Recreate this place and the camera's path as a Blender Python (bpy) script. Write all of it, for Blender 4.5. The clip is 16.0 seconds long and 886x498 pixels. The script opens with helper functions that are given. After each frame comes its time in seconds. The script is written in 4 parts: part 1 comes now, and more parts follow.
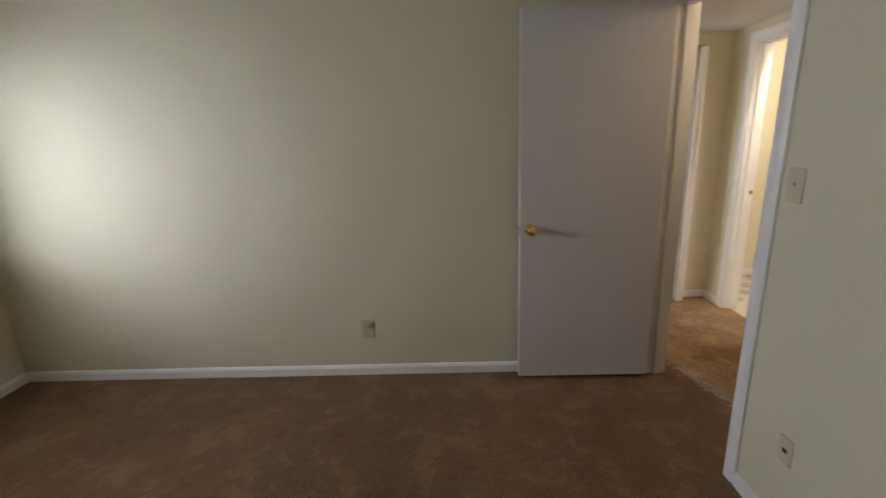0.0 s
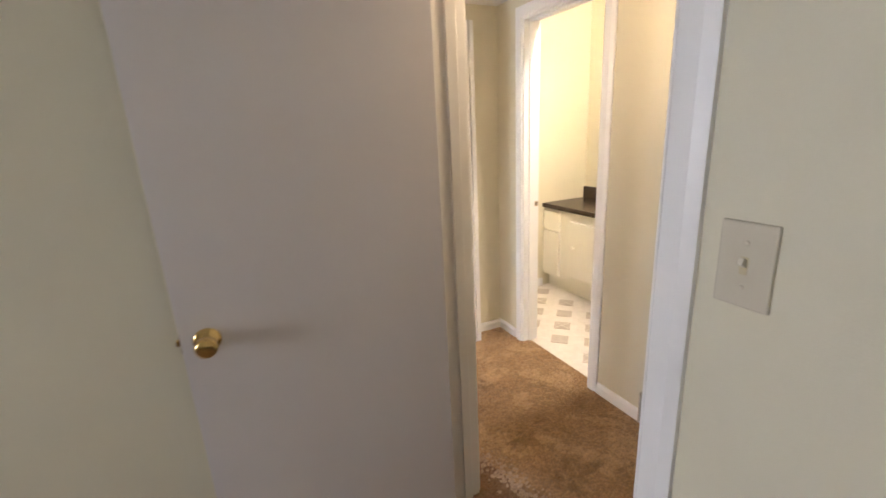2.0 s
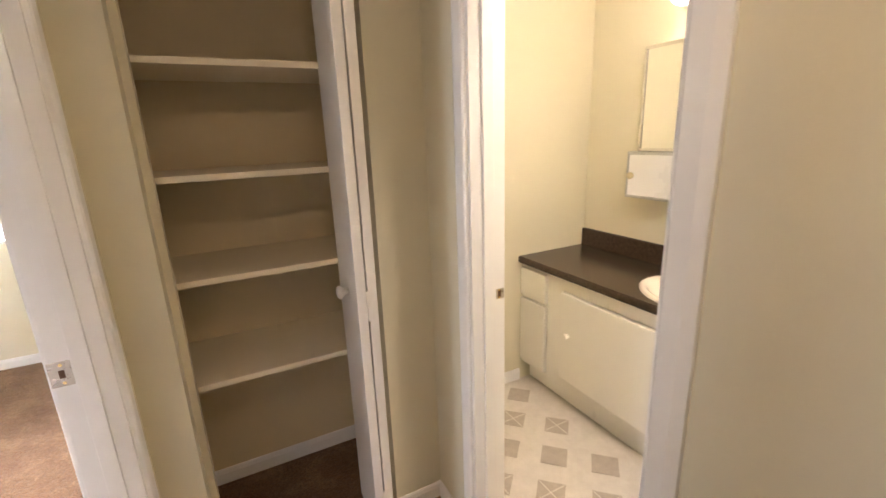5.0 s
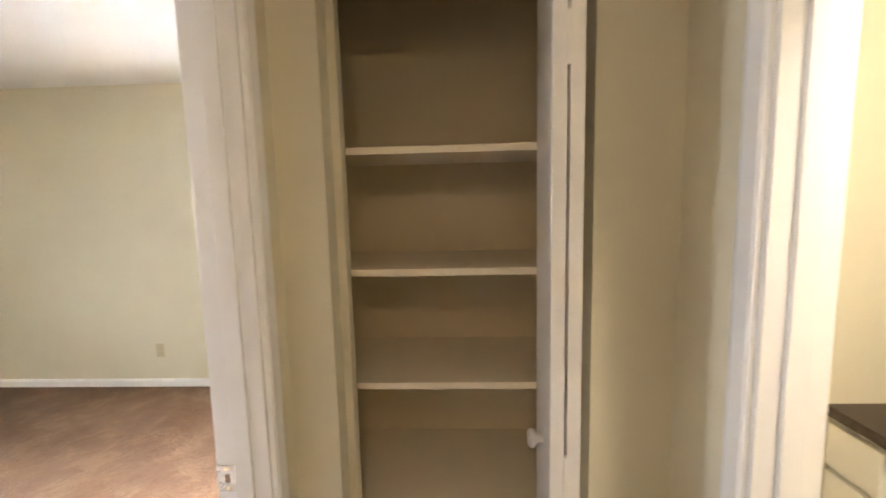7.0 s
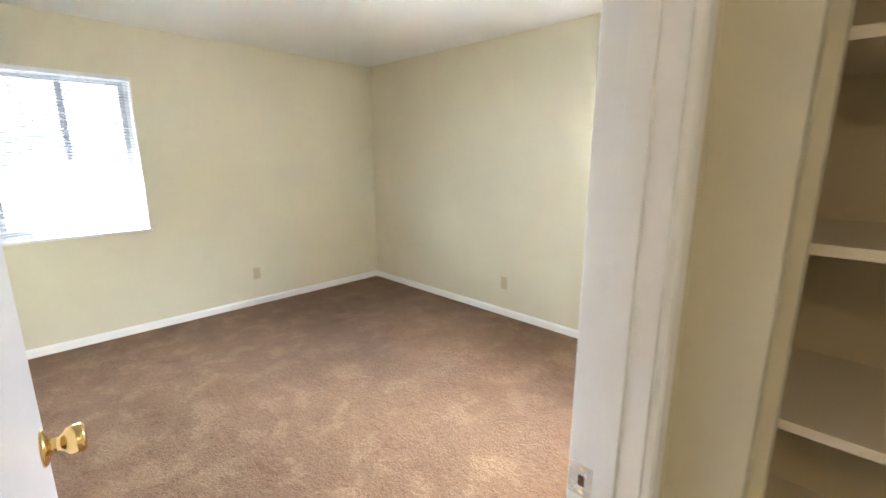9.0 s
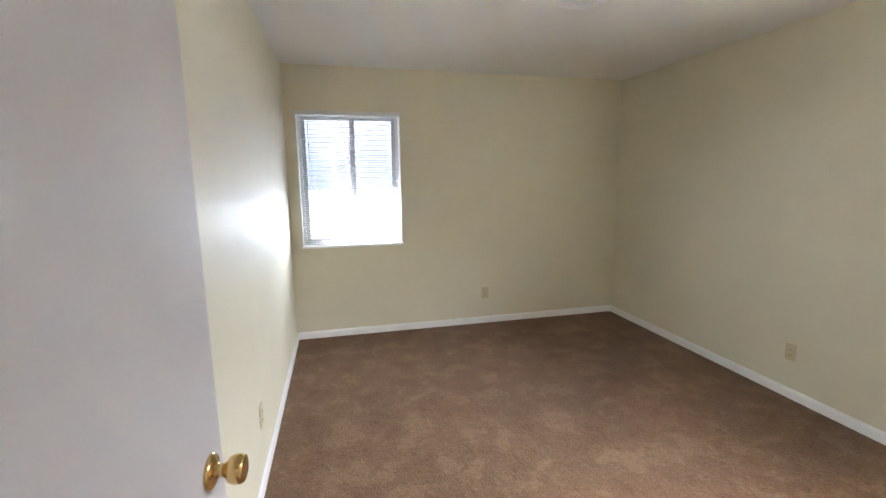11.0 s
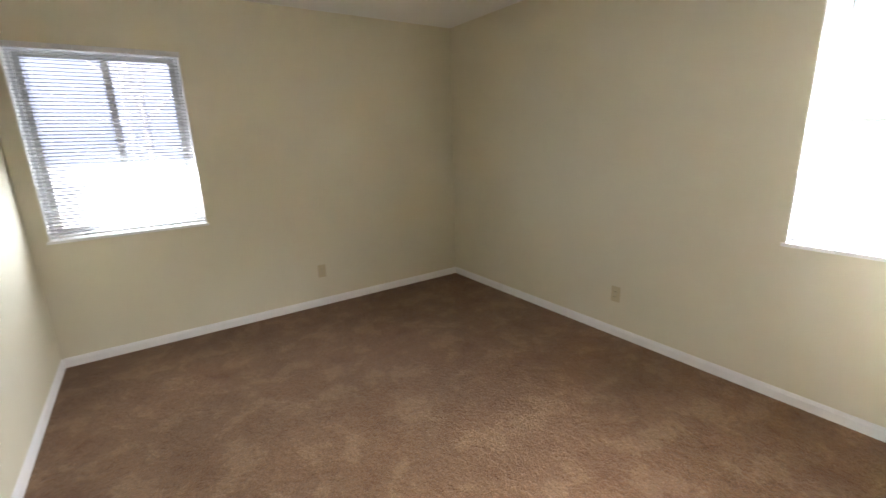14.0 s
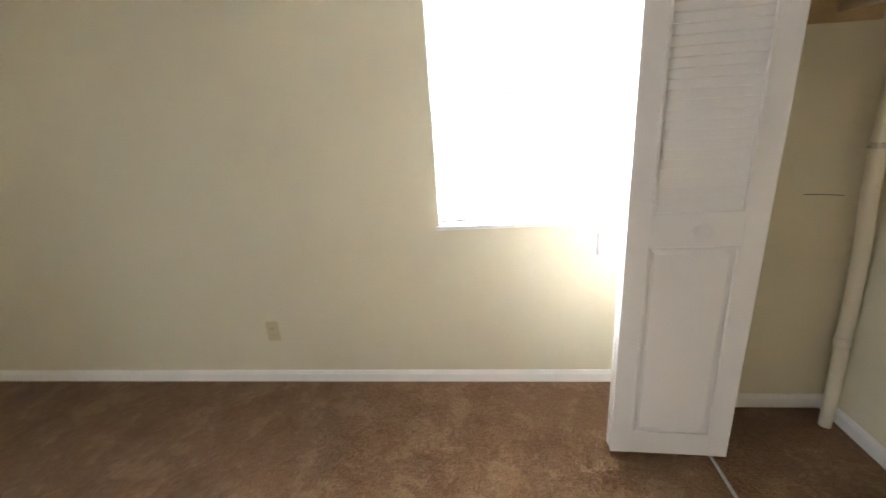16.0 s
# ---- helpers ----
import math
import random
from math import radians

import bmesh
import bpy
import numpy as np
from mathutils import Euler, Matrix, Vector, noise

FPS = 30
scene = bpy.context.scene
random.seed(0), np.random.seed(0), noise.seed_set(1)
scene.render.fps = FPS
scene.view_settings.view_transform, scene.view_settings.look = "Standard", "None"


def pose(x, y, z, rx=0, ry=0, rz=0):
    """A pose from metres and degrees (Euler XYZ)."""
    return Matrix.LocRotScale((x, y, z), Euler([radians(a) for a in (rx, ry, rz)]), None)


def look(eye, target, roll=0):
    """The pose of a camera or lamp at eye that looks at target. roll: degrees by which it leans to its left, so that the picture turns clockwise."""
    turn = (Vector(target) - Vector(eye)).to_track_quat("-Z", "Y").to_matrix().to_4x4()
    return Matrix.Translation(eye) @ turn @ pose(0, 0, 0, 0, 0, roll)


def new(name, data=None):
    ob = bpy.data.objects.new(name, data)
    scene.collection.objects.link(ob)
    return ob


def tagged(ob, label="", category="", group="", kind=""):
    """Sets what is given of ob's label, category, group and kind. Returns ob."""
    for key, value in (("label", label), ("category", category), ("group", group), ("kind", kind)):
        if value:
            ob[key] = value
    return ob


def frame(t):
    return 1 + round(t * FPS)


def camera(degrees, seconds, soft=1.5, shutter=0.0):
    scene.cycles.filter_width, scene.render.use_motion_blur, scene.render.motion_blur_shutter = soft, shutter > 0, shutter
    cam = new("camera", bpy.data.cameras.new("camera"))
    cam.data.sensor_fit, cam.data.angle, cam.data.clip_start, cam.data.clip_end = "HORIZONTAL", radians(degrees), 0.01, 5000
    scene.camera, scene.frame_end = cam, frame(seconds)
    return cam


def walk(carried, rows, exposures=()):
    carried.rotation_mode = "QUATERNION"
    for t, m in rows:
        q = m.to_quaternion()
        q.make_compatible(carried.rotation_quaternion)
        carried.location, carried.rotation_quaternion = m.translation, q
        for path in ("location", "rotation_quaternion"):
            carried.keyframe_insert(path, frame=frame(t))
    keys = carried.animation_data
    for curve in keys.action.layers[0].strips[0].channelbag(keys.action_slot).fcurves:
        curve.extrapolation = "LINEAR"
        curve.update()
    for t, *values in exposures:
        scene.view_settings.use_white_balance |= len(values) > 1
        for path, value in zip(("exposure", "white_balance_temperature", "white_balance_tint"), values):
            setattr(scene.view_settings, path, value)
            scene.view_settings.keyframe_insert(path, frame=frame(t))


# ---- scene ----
cam = camera(91.5, 16.0, shutter=0.35)

EXPOSURE = [(0, 3.0, 6450, 15), (1, 3.6, 6400, 18), (2, 3.72, 6450, 18), (3.2, 3.4, 6550, 20), (5.4, 3.2, 6500, 20), (6.5, 3.2, 6500, 18), (8, 3.45, 6150, 11), (9, 3.3, 5900, 10), (10.2, 2.78, 6000, 12), (12.3, 2.05, 6200, 14), (14, 2.2, 6450, 14), (15, 2.5, 6400, 14), (16, 2.42, 6450, 14)]
PATH = [
    (0, (-1.224, -3.602, 1.442), (-1.293, -1.669, 0.936), -2.3),
    (0.5, (-1.094, -3.332, 1.44), (-0.84, -1.424, 0.898), -3.3),
    (1, (-0.914, -3.046, 1.436), (-0.479, -1.159, 0.936), -2.2),
    (1.5, (-0.794, -2.778, 1.423), (-0.274, -0.927, 0.873), -2.2),
    (2, (-0.687, -2.462, 1.431), (0.13, -0.718, 0.889), -2.9),
    (2.5, (-0.572, -2.225, 1.42), (0.399, -0.57, 0.856), -2.8),
    (3, (-0.379, -1.944, 1.432), (0.741, -0.359, 0.95), -2.6),
    (3.2, (-0.324, -1.865, 1.422), (0.835, -0.308, 0.943), -2.4),
    (5.3, (0.325, -1.228, 1.419), (1.123, 0.537, 0.921), -1.4),
    (5.5, (0.337, -1.173, 1.435), (1.067, 0.632, 0.979), -0.9),
    (6, (0.386, -1.054, 1.483), (0.845, 0.87, 1.185), -0.6),
    (6.5, (0.415, -1.003, 1.508), (0.664, 0.967, 1.27), -1.4),
    (7, (0.421, -0.98, 1.516), (0.331, 1.003, 1.278), -1.4),
    (7.5, (0.433, -0.956, 1.507), (-0.089, 0.955, 1.232), -1.0),
    (8, (0.409, -0.952, 1.48), (-0.506, 0.79, 1.119), -0.5),
    (8.5, (0.321, -0.897, 1.462), (-0.898, 0.63, 1.034), -0.3),
    (9, (0.185, -0.755, 1.467), (-1.185, 0.639, 1.042), 0.0),
    (9.5, (0.096, -0.654, 1.48), (-1.476, 0.513, 1.071), -0.9),
    (10, (0.016, -0.565, 1.485), (-1.784, 0.22, 1.108), -0.3),
    (12.5, (-0.021, -0.48, 1.494), (-1.959, -0.113, 1.163), -0.8),
    (13, (-0.085, -0.428, 1.479), (-1.994, 0.0, 1.067), -1.0),
    (13.5, (-0.259, -0.35, 1.456), (-2.041, 0.432, 0.992), -0.9),
    (14, (-0.384, -0.26, 1.437), (-1.988, 0.824, 0.936), -1.9),
    (14.5, (-0.504, -0.126, 1.395), (-1.93, 1.171, 0.864), -3.7),
    (15, (-0.676, 0.094, 1.421), (-1.809, 1.636, 0.84), -4.7),
    (15.5, (-0.823, 0.241, 1.402), (-1.479, 2.028, 0.788), -3.9),
    (16, (-0.932, 0.431, 1.419), (-1.148, 2.309, 0.769), -4.0),
]
walk(cam, [(t, look(eye, target, roll)) for t, eye, target, roll in PATH], EXPOSURE)

# ---- world, sun and large lights ----
SUN_ELEV, SUN_AZ = 38.0, 140.0      # degrees; azimuth clockwise from +y
world = bpy.data.worlds.new("sky")
world.use_nodes = True
scene.world = world
_n = world.node_tree.nodes
_sky = _n.new("ShaderNodeTexSky")
_sky.sky_type = "NISHITA"
_sky.sun_disc = False
_sky.sun_elevation = radians(SUN_ELEV)
_sky.sun_rotation = radians(SUN_AZ)
_sky.air_density, _sky.dust_density = 1.0, 2.0
world.node_tree.links.new(_sky.outputs[0], _n["Background"].inputs[0])
_n["Background"].inputs[1].default_value = 0.15

sun_data = bpy.data.lights.new("sun", "SUN")
sun_data.energy, sun_data.angle, sun_data.color = 4.0, radians(0.6), (1.0, 0.95, 0.88)
sun = new("sun", sun_data)
_a, _e = radians(SUN_AZ), radians(SUN_ELEV)
sun.matrix_world = look((0, 0, 30), (-math.sin(_a) * math.cos(_e), -math.cos(_a) * math.cos(_e), 30 - math.sin(_e)))


def window_light(name, m, width, height, watts, tint, spread=180.0):
    """Daylight that comes in through a window's opening."""
    d = bpy.data.lights.new(name, "AREA")
    d.shape, d.size, d.size_y, d.energy, d.color = "RECTANGLE", width, height, watts, tint
    d.spread = radians(spread)
    ob = new(name, d)
    ob.matrix_world = m
    return ob


window_light("daylight_west", pose(-4.049 - 0.075, -0.290, 1.115, 90 + 16, 0, 90 + 180), 0.62, 0.40, 6.3, (0.84, 0.92, 1.0), 165.0)
# sky light falls through this window at a slope, so it is cut into four tilted strips
for k in range(4):
    window_light("daylight_north", pose(-0.710, 2.378 + 0.115, 1.020 + 0.29 * k, 90 - 74, 0, 180), 0.80, 0.22, 15.0, (0.96, 0.97, 1.0), 142.0)
window_light("daylight_bedroom", pose(-4.049 - 0.070, -2.05, 1.42, 90, 0, 90 + 180), 0.87, 1.14, 5.0, (0.87, 0.93, 1.0))


# ---- materials ----
def nodes_of(name):
    m = bpy.data.materials.new(name)
    m.use_nodes = True
    nt = m.node_tree
    return m, nt, nt.nodes["Principled BSDF"]


def noise_node(nt, scale, detail=4.0, rough=0.55, space="world"):
    n = nt.nodes.new("ShaderNodeTexNoise")
    n.inputs["Scale"].default_value, n.inputs["Detail"].default_value, n.inputs["Roughness"].default_value = scale, detail, rough
    if space == "world":
        g = nt.nodes.new("ShaderNodeNewGeometry")
        nt.links.new(g.outputs["Position"], n.inputs["Vector"])
    else:
        g = nt.nodes.new("ShaderNodeTexCoord")
        nt.links.new(g.outputs["Object"], n.inputs["Vector"])
    return n


def ramp(nt, src, stops):
    r = nt.nodes.new("ShaderNodeValToRGB")
    while len(r.color_ramp.elements) < len(stops):
        r.color_ramp.elements.new(0.5)
    for e, (p, c) in zip(r.color_ramp.elements, stops):
        e.position = p
        e.color = (*c, 1) if len(c) == 3 else c
    nt.links.new(src, r.inputs[0])
    return r


def bump(nt, bsdf, src, strength, distance, before=None):
    b = nt.nodes.new("ShaderNodeBump")
    b.inputs["Strength"].default_value, b.inputs["Distance"].default_value = strength, distance
    nt.links.new(src, b.inputs["Height"])
    if before:
        nt.links.new(before.outputs[0], b.inputs["Normal"])
    nt.links.new(b.outputs[0], bsdf.inputs["Normal"])
    return b


def mix_rgb(nt, a, b, fac, mode="MIX"):
    m = nt.nodes.new("ShaderNodeMixRGB")
    m.blend_type = mode
    for sock, v in ((m.inputs[0], fac), (m.inputs[1], a), (m.inputs[2], b)):
        if hasattr(v, "links"):
            nt.links.new(v, sock)
        elif isinstance(v, tuple):
            sock.default_value = (*v, 1)
        else:
            sock.default_value = v
    return m


def painted(name, colour, rough, vary=0.04, grain=900.0, grain_h=0.0004, big=1.3, roughvar=0.08, roller=0.0):
    """Wall or trim paint: slight mottling, roller stipple, uneven sheen."""
    m, nt, p = nodes_of(name)
    n1 = noise_node(nt, big, 5)
    lo = tuple(c * (1 - vary) for c in colour)
    hi = tuple(min(1, c * (1 + vary)) for c in colour)
    r = ramp(nt, n1.outputs[0], [(0.3, lo), (0.7, hi)])
    nt.links.new(r.outputs[0], p.inputs["Base Color"])
    n2 = noise_node(nt, 6.0, 6)
    rr = ramp(nt, n2.outputs[0], [(0.3, (rough - roughvar,) * 3), (0.7, (rough + roughvar,) * 3)])
    nt.links.new(rr.outputs[0], p.inputs["Roughness"])
    n3 = noise_node(nt, grain, 2)
    b = bump(nt, p, n3.outputs[0], 0.35, grain_h)
    if roller:
        n4 = noise_node(nt, 14.0, 3)
        bump(nt, p, n4.outputs[0], 0.5, roller, b)
    return m


M_WALL = painted("cream_wall_paint", (0.718, 0.668, 0.510), 0.60, 0.025, 260.0, 0.0009, roller=0.0016)
M_WALL.node_tree.nodes["Principled BSDF"].inputs["Specular IOR Level"].default_value = 0.36
M_CEIL = painted("white_ceiling_paint", (0.80, 0.79, 0.75), 0.85, 0.02, 120.0, 0.002)
M_TRIM = painted("white_trim_paint", (0.87, 0.86, 0.84), 0.38, 0.015, 140.0, 0.0002, roughvar=0.02, roller=0.0002)
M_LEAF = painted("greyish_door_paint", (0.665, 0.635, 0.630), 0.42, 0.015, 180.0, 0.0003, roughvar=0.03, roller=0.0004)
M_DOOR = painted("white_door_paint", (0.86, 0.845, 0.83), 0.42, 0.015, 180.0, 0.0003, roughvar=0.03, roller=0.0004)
M_SHELF = painted("shelf_paint", (0.84, 0.75, 0.57), 0.45, 0.03, 160.0, 0.0003, roller=0.0006)
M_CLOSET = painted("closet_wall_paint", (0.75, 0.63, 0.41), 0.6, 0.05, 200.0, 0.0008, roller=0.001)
M_VANITY = painted("vanity_paint", (0.86, 0.835, 0.75), 0.35, 0.03, 150.0, 0.0003, roller=0.0007)
M_IVORY = painted("ivory_plastic", (0.58, 0.50, 0.31), 0.35, 0.02, 300.0, 0.0001)
M_ALMOND = painted("almond_plastic", (0.62, 0.56, 0.43), 0.35, 0.02, 300.0, 0.0001)
M_VINYL = painted("white_vinyl", (0.78, 0.78, 0.78), 0.32, 0.02, 200.0, 0.0001)
M_SLAT = painted("blind_slat", (0.76, 0.76, 0.76), 0.4, 0.03, 200.0, 0.0001)
M_PORC = painted("almond_porcelain", (0.78, 0.72, 0.62), 0.12, 0.01, 50.0, 0.00005, roughvar=0.03)
M_PIPE = painted("painted_pipe", (0.75, 0.70, 0.55), 0.5, 0.06, 90.0, 0.001)
M_SNOW = painted("snow", (0.85, 0.86, 0.88), 0.8, 0.05, 8.0, 0.05, big=0.2)


def simple(name, colour, rough, metal=0.0):
    m, nt, p = nodes_of(name)
    n = noise_node(nt, 40.0, 4, space="object")
    r = ramp(nt, n.outputs[0], [(0.3, tuple(c * 0.9 for c in colour)), (0.7, tuple(min(1, c * 1.08) for c in colour))])
    nt.links.new(r.outputs[0], p.inputs["Base Color"])
    rr = ramp(nt, n.outputs[0], [(0.3, (max(0.02, rough * 0.8),) * 3), (0.7, (min(1, rough * 1.25),) * 3)])
    nt.links.new(rr.outputs[0], p.inputs["Roughness"])
    p.inputs["Metallic"].default_value = metal
    return m


M_BRASS = simple("polished_brass", (0.83, 0.60, 0.25), 0.16, 1.0)
M_CHROME = simple("chrome", (0.75, 0.74, 0.72), 0.15, 1.0)
M_STEEL = simple("worn_steel", (0.55, 0.50, 0.42), 0.3, 1.0)
M_ALU = simple("grey_aluminium", (0.55, 0.55, 0.54), 0.45, 0.6)
M_HOLE = simple("raw_wood_hole", (0.12, 0.06, 0.03), 0.8)
M_DARK = simple("dark_slot", (0.03, 0.028, 0.025), 0.6)
M_BARK = simple("grey_bark", (0.26, 0.25, 0.28), 0.9)
# far trees: distance haze is mixed into the bark colour, paler and bluer
M_HAZED_WOODS = simple("hazed_woods_bark", (0.28, 0.28, 0.34), 0.95)
M_WOOD = simple("raw_wood_pole", (0.50, 0.36, 0.20), 0.55)
M_MIRROR, _, mirror_bsdf = nodes_of("mirror")
mirror_bsdf.inputs["Base Color"].default_value = (0.90, 0.91, 0.90, 1)
mirror_bsdf.inputs["Roughness"].default_value = 0.01
mirror_bsdf.inputs["Metallic"].default_value = 1.0


def carpet(name, dark, light, stain=0.0):
    """Cut pile: tufts, brushed patches with soft but definite edges, broad uneven wear."""
    m, nt, p = nodes_of(name)
    tuft = noise_node(nt, 120.0, 3, 0.65)
    clump = noise_node(nt, 42.0, 4, 0.65)
    clump.inputs["Distortion"].default_value = 0.5
    sweep = noise_node(nt, 1.1, 4, 0.5)
    patch = noise_node(nt, 4.8, 7, 0.66)
    patch.inputs["Distortion"].default_value = 0.25
    mean = tuple((a + b) / 2 for a, b in zip(dark, light))
    wide = ramp(nt, sweep.outputs[0], [(0.35, (0.90,) * 3), (0.65, (1.10,) * 3)])
    base = ramp(nt, patch.outputs[0], [(0.30, dark), (0.46, mean), (0.53, mean), (0.57, light), (0.8, light)])
    mid = ramp(nt, clump.outputs[0], [(0.34, (0.87,) * 3), (0.66, (1.12,) * 3)])
    fine = ramp(nt, tuft.outputs[0], [(0.34, (0.64,) * 3), (0.66, (1.32,) * 3)])
    w = mix_rgb(nt, base.outputs[0], wide.outputs[0], 1.0, "MULTIPLY")
    a = mix_rgb(nt, w.outputs[0], mid.outputs[0], 1.0, "MULTIPLY")
    b = mix_rgb(nt, a.outputs[0], fine.outputs[0], 0.85, "MULTIPLY")
    if stain:
        blot = noise_node(nt, 2.7, 7, 0.66)
        blot.inputs["Distortion"].default_value = 0.7
        mark = ramp(nt, blot.outputs[0], [(0.38, (1 - stain, 1 - stain * 1.05, 1 - stain * 1.1)), (0.46, (1, 1, 1))])
        b = mix_rgb(nt, b.outputs[0], mark.outputs[0], 1.0, "MULTIPLY")
    nt.links.new(b.outputs[0], p.inputs["Base Color"])
    p.inputs["Roughness"].default_value = 0.95
    p.inputs["Specular IOR Level"].default_value = 0.1
    p.inputs["Sheen Weight"].default_value = 0.12
    p.inputs["Sheen Roughness"].default_value = 0.5
    b1 = bump(nt, p, tuft.outputs[0], 0.9, 0.008)
    b2 = bump(nt, p, clump.outputs[0], 0.8, 0.016, b1)
    bump(nt, p, patch.outputs[0], 0.5, 0.03, b2)
    return m


M_CARPET = carpet("brown_carpet", (0.158, 0.081, 0.039), (0.238, 0.143, 0.076))
M_CARPET2 = carpet("golden_carpet", (0.250, 0.139, 0.058), (0.42, 0.27, 0.14), 0.32)
M_SEAM = carpet("frayed_pile", (0.30, 0.20, 0.125), (0.46, 0.34, 0.24))


def laminate(name):
    m, nt, p = nodes_of(name)
    n = noise_node(nt, 60.0, 6, 0.7)
    r = ramp(nt, n.outputs[0], [(0.35, (0.034, 0.022, 0.014)), (0.65, (0.070, 0.046, 0.030))])
    nt.links.new(r.outputs[0], p.inputs["Base Color"])
    p.inputs["Roughness"].default_value = 0.24
    bump(nt, p, n.outputs[0], 0.15, 0.0004)
    return m


M_COUNTER = laminate("dark_brown_laminate")


def vinyl(name, a, b, rough=0.32):
    m, nt, p = nodes_of(name)
    n = noise_node(nt, 16.0, 6, 0.7)
    r = ramp(nt, n.outputs[0], [(0.3, a), (0.7, b)])
    nt.links.new(r.outputs[0], p.inputs["Base Color"])
    p.inputs["Roughness"].default_value = rough
    n2 = noise_node(nt, 90.0, 3)
    bump(nt, p, n2.outputs[0], 0.2, 0.0005)
    return m


M_VFLOOR = vinyl("pale_vinyl", (0.66, 0.61, 0.55), (0.78, 0.73, 0.67))
M_VTILE = vinyl("taupe_vinyl_tile", (0.42, 0.36, 0.30), (0.56, 0.49, 0.42))


def glass(name):
    m = bpy.data.materials.new(name)
    m.use_nodes = True
    nt = m.node_tree
    nt.nodes.remove(nt.nodes["Principled BSDF"])
    t = nt.nodes.new("ShaderNodeBsdfTransparent")
    t.inputs[0].default_value = (0.93, 0.95, 0.95, 1)
    g = nt.nodes.new("ShaderNodeBsdfGlossy")
    g.inputs["Roughness"].default_value = 0.01
    f = nt.nodes.new("ShaderNodeFresnel")
    mx = nt.nodes.new("ShaderNodeMixShader")
    nt.links.new(f.outputs[0], mx.inputs[0])
    nt.links.new(t.outputs[0], mx.inputs[1])
    nt.links.new(g.outputs[0], mx.inputs[2])
    nt.links.new(mx.outputs[0], nt.nodes["Material Output"].inputs[0])
    return m


M_GLASS = glass("window_glass")


def glowing(name, colour, strength):
    m, nt, p = nodes_of(name)
    p.inputs["Base Color"].default_value = (0.9, 0.88, 0.82, 1)
    p.inputs["Emission Color"].default_value = (*colour, 1)
    p.inputs["Emission Strength"].default_value = strength
    return m


M_BULB = glowing("lit_bulb", (1.0, 0.84, 0.62), 1.8)
M_HALLBULB = glowing("lit_bowl", (1.0, 0.76, 0.48), 4.6)
M_BATHFILL = glowing("bathroom_fill_glow", (1.0, 0.90, 0.76), 20.0)
M_FROST = simple("frosted_glass", (0.80, 0.80, 0.78), 0.35)


# ---- mesh helpers ----
def box(bm, x0, x1, y0, y1, z0, z1, bevel=0.0, m=None):
    vs = [bm.verts.new((x, y, z)) for z in (z0, z1) for y in (y0, y1) for x in (x0, x1)]
    fs = [bm.faces.new([vs[i] for i in q]) for q in ((0, 2, 3, 1), (4, 5, 7, 6), (0, 1, 5, 4), (2, 6, 7, 3), (0, 4, 6, 2), (1, 3, 7, 5))]
    if bevel:
        es = list({e for f in fs for e in f.edges})
        out = bmesh.ops.bevel(bm, geom=es, offset=bevel, segments=2, affect="EDGES", profile=0.6)
        vs = list({v for f in out["faces"] for v in f.verts} | {v for v in vs if v.is_valid})
    if m is not None:
        bmesh.ops.transform(bm, matrix=m, verts=vs)
    return bm


def boxes(*specs, bevel=0.0):
    bm = bmesh.new()
    for s in specs:
        box(bm, *s, bevel=bevel)
    return bm


def lathe(bm, profile, segs=20, m=None):
    """Turns a profile of (radius, height) round z."""
    rings = []
    for r, z in profile:
        if r < 1e-6:
            rings.append([bm.verts.new((0, 0, z))])
        else:
            rings.append([bm.verts.new((r * math.cos(2 * math.pi * i / segs), r * math.sin(2 * math.pi * i / segs), z)) for i in range(segs)])
    for a, b in zip(rings, rings[1:]):
        for i in range(segs):
            j = (i + 1) % segs
            f = [a[i % len(a)], a[j % len(a)], b[j % len(b)], b[i % len(b)]]
            f = list(dict.fromkeys(f))
            if len(f) > 2:
                bm.faces.new(f)
    if m is not None:
        bmesh.ops.transform(bm, matrix=m, verts=[v for r in rings for v in r])
    return bm


def tube(bm, points, radii, segs=10, caps=True):
    """A round bar along points."""
    rings = []
    pts = [Vector(p) for p in points]
    for i, p in enumerate(pts):
        d = (pts[min(i + 1, len(pts) - 1)] - pts[max(i - 1, 0)]).normalized()
        side = d.orthogonal().normalized() if i == 0 else (last - d * last.dot(d)).normalized()
        last = side
        up = d.cross(side)
        r = radii[i] if isinstance(radii, (list, tuple)) else radii
        rings.append([bm.verts.new(p + (side * math.cos(2 * math.pi * k / segs) + up * math.sin(2 * math.pi * k / segs)) * r) for k in range(segs)])
    for a, b in zip(rings, rings[1:]):
        for k in range(segs):
            bm.faces.new([a[k], a[(k + 1) % segs], b[(k + 1) % segs], b[k]])
    if caps:
        bm.faces.new(list(reversed(rings[0])))
        bm.faces.new(rings[-1])
    return bm


def prism(bm, profile, a, b, out):
    """Extrudes a profile of (out, up) from floor point a to b; out is the horizontal way the profile grows."""
    a, b, o = Vector(a), Vector(b), Vector(out)
    r0 = [bm.verts.new(a + o * p + Vector((0, 0, q))) for p, q in profile]
    r1 = [bm.verts.new(b + o * p + Vector((0, 0, q))) for p, q in profile]
    k = len(profile)
    for i in range(k):
        bm.faces.new([r0[i], r0[(i + 1) % k], r1[(i + 1) % k], r1[i]])
    bm.faces.new(list(reversed(r0)))
    bm.faces.new(r1)
    return bm


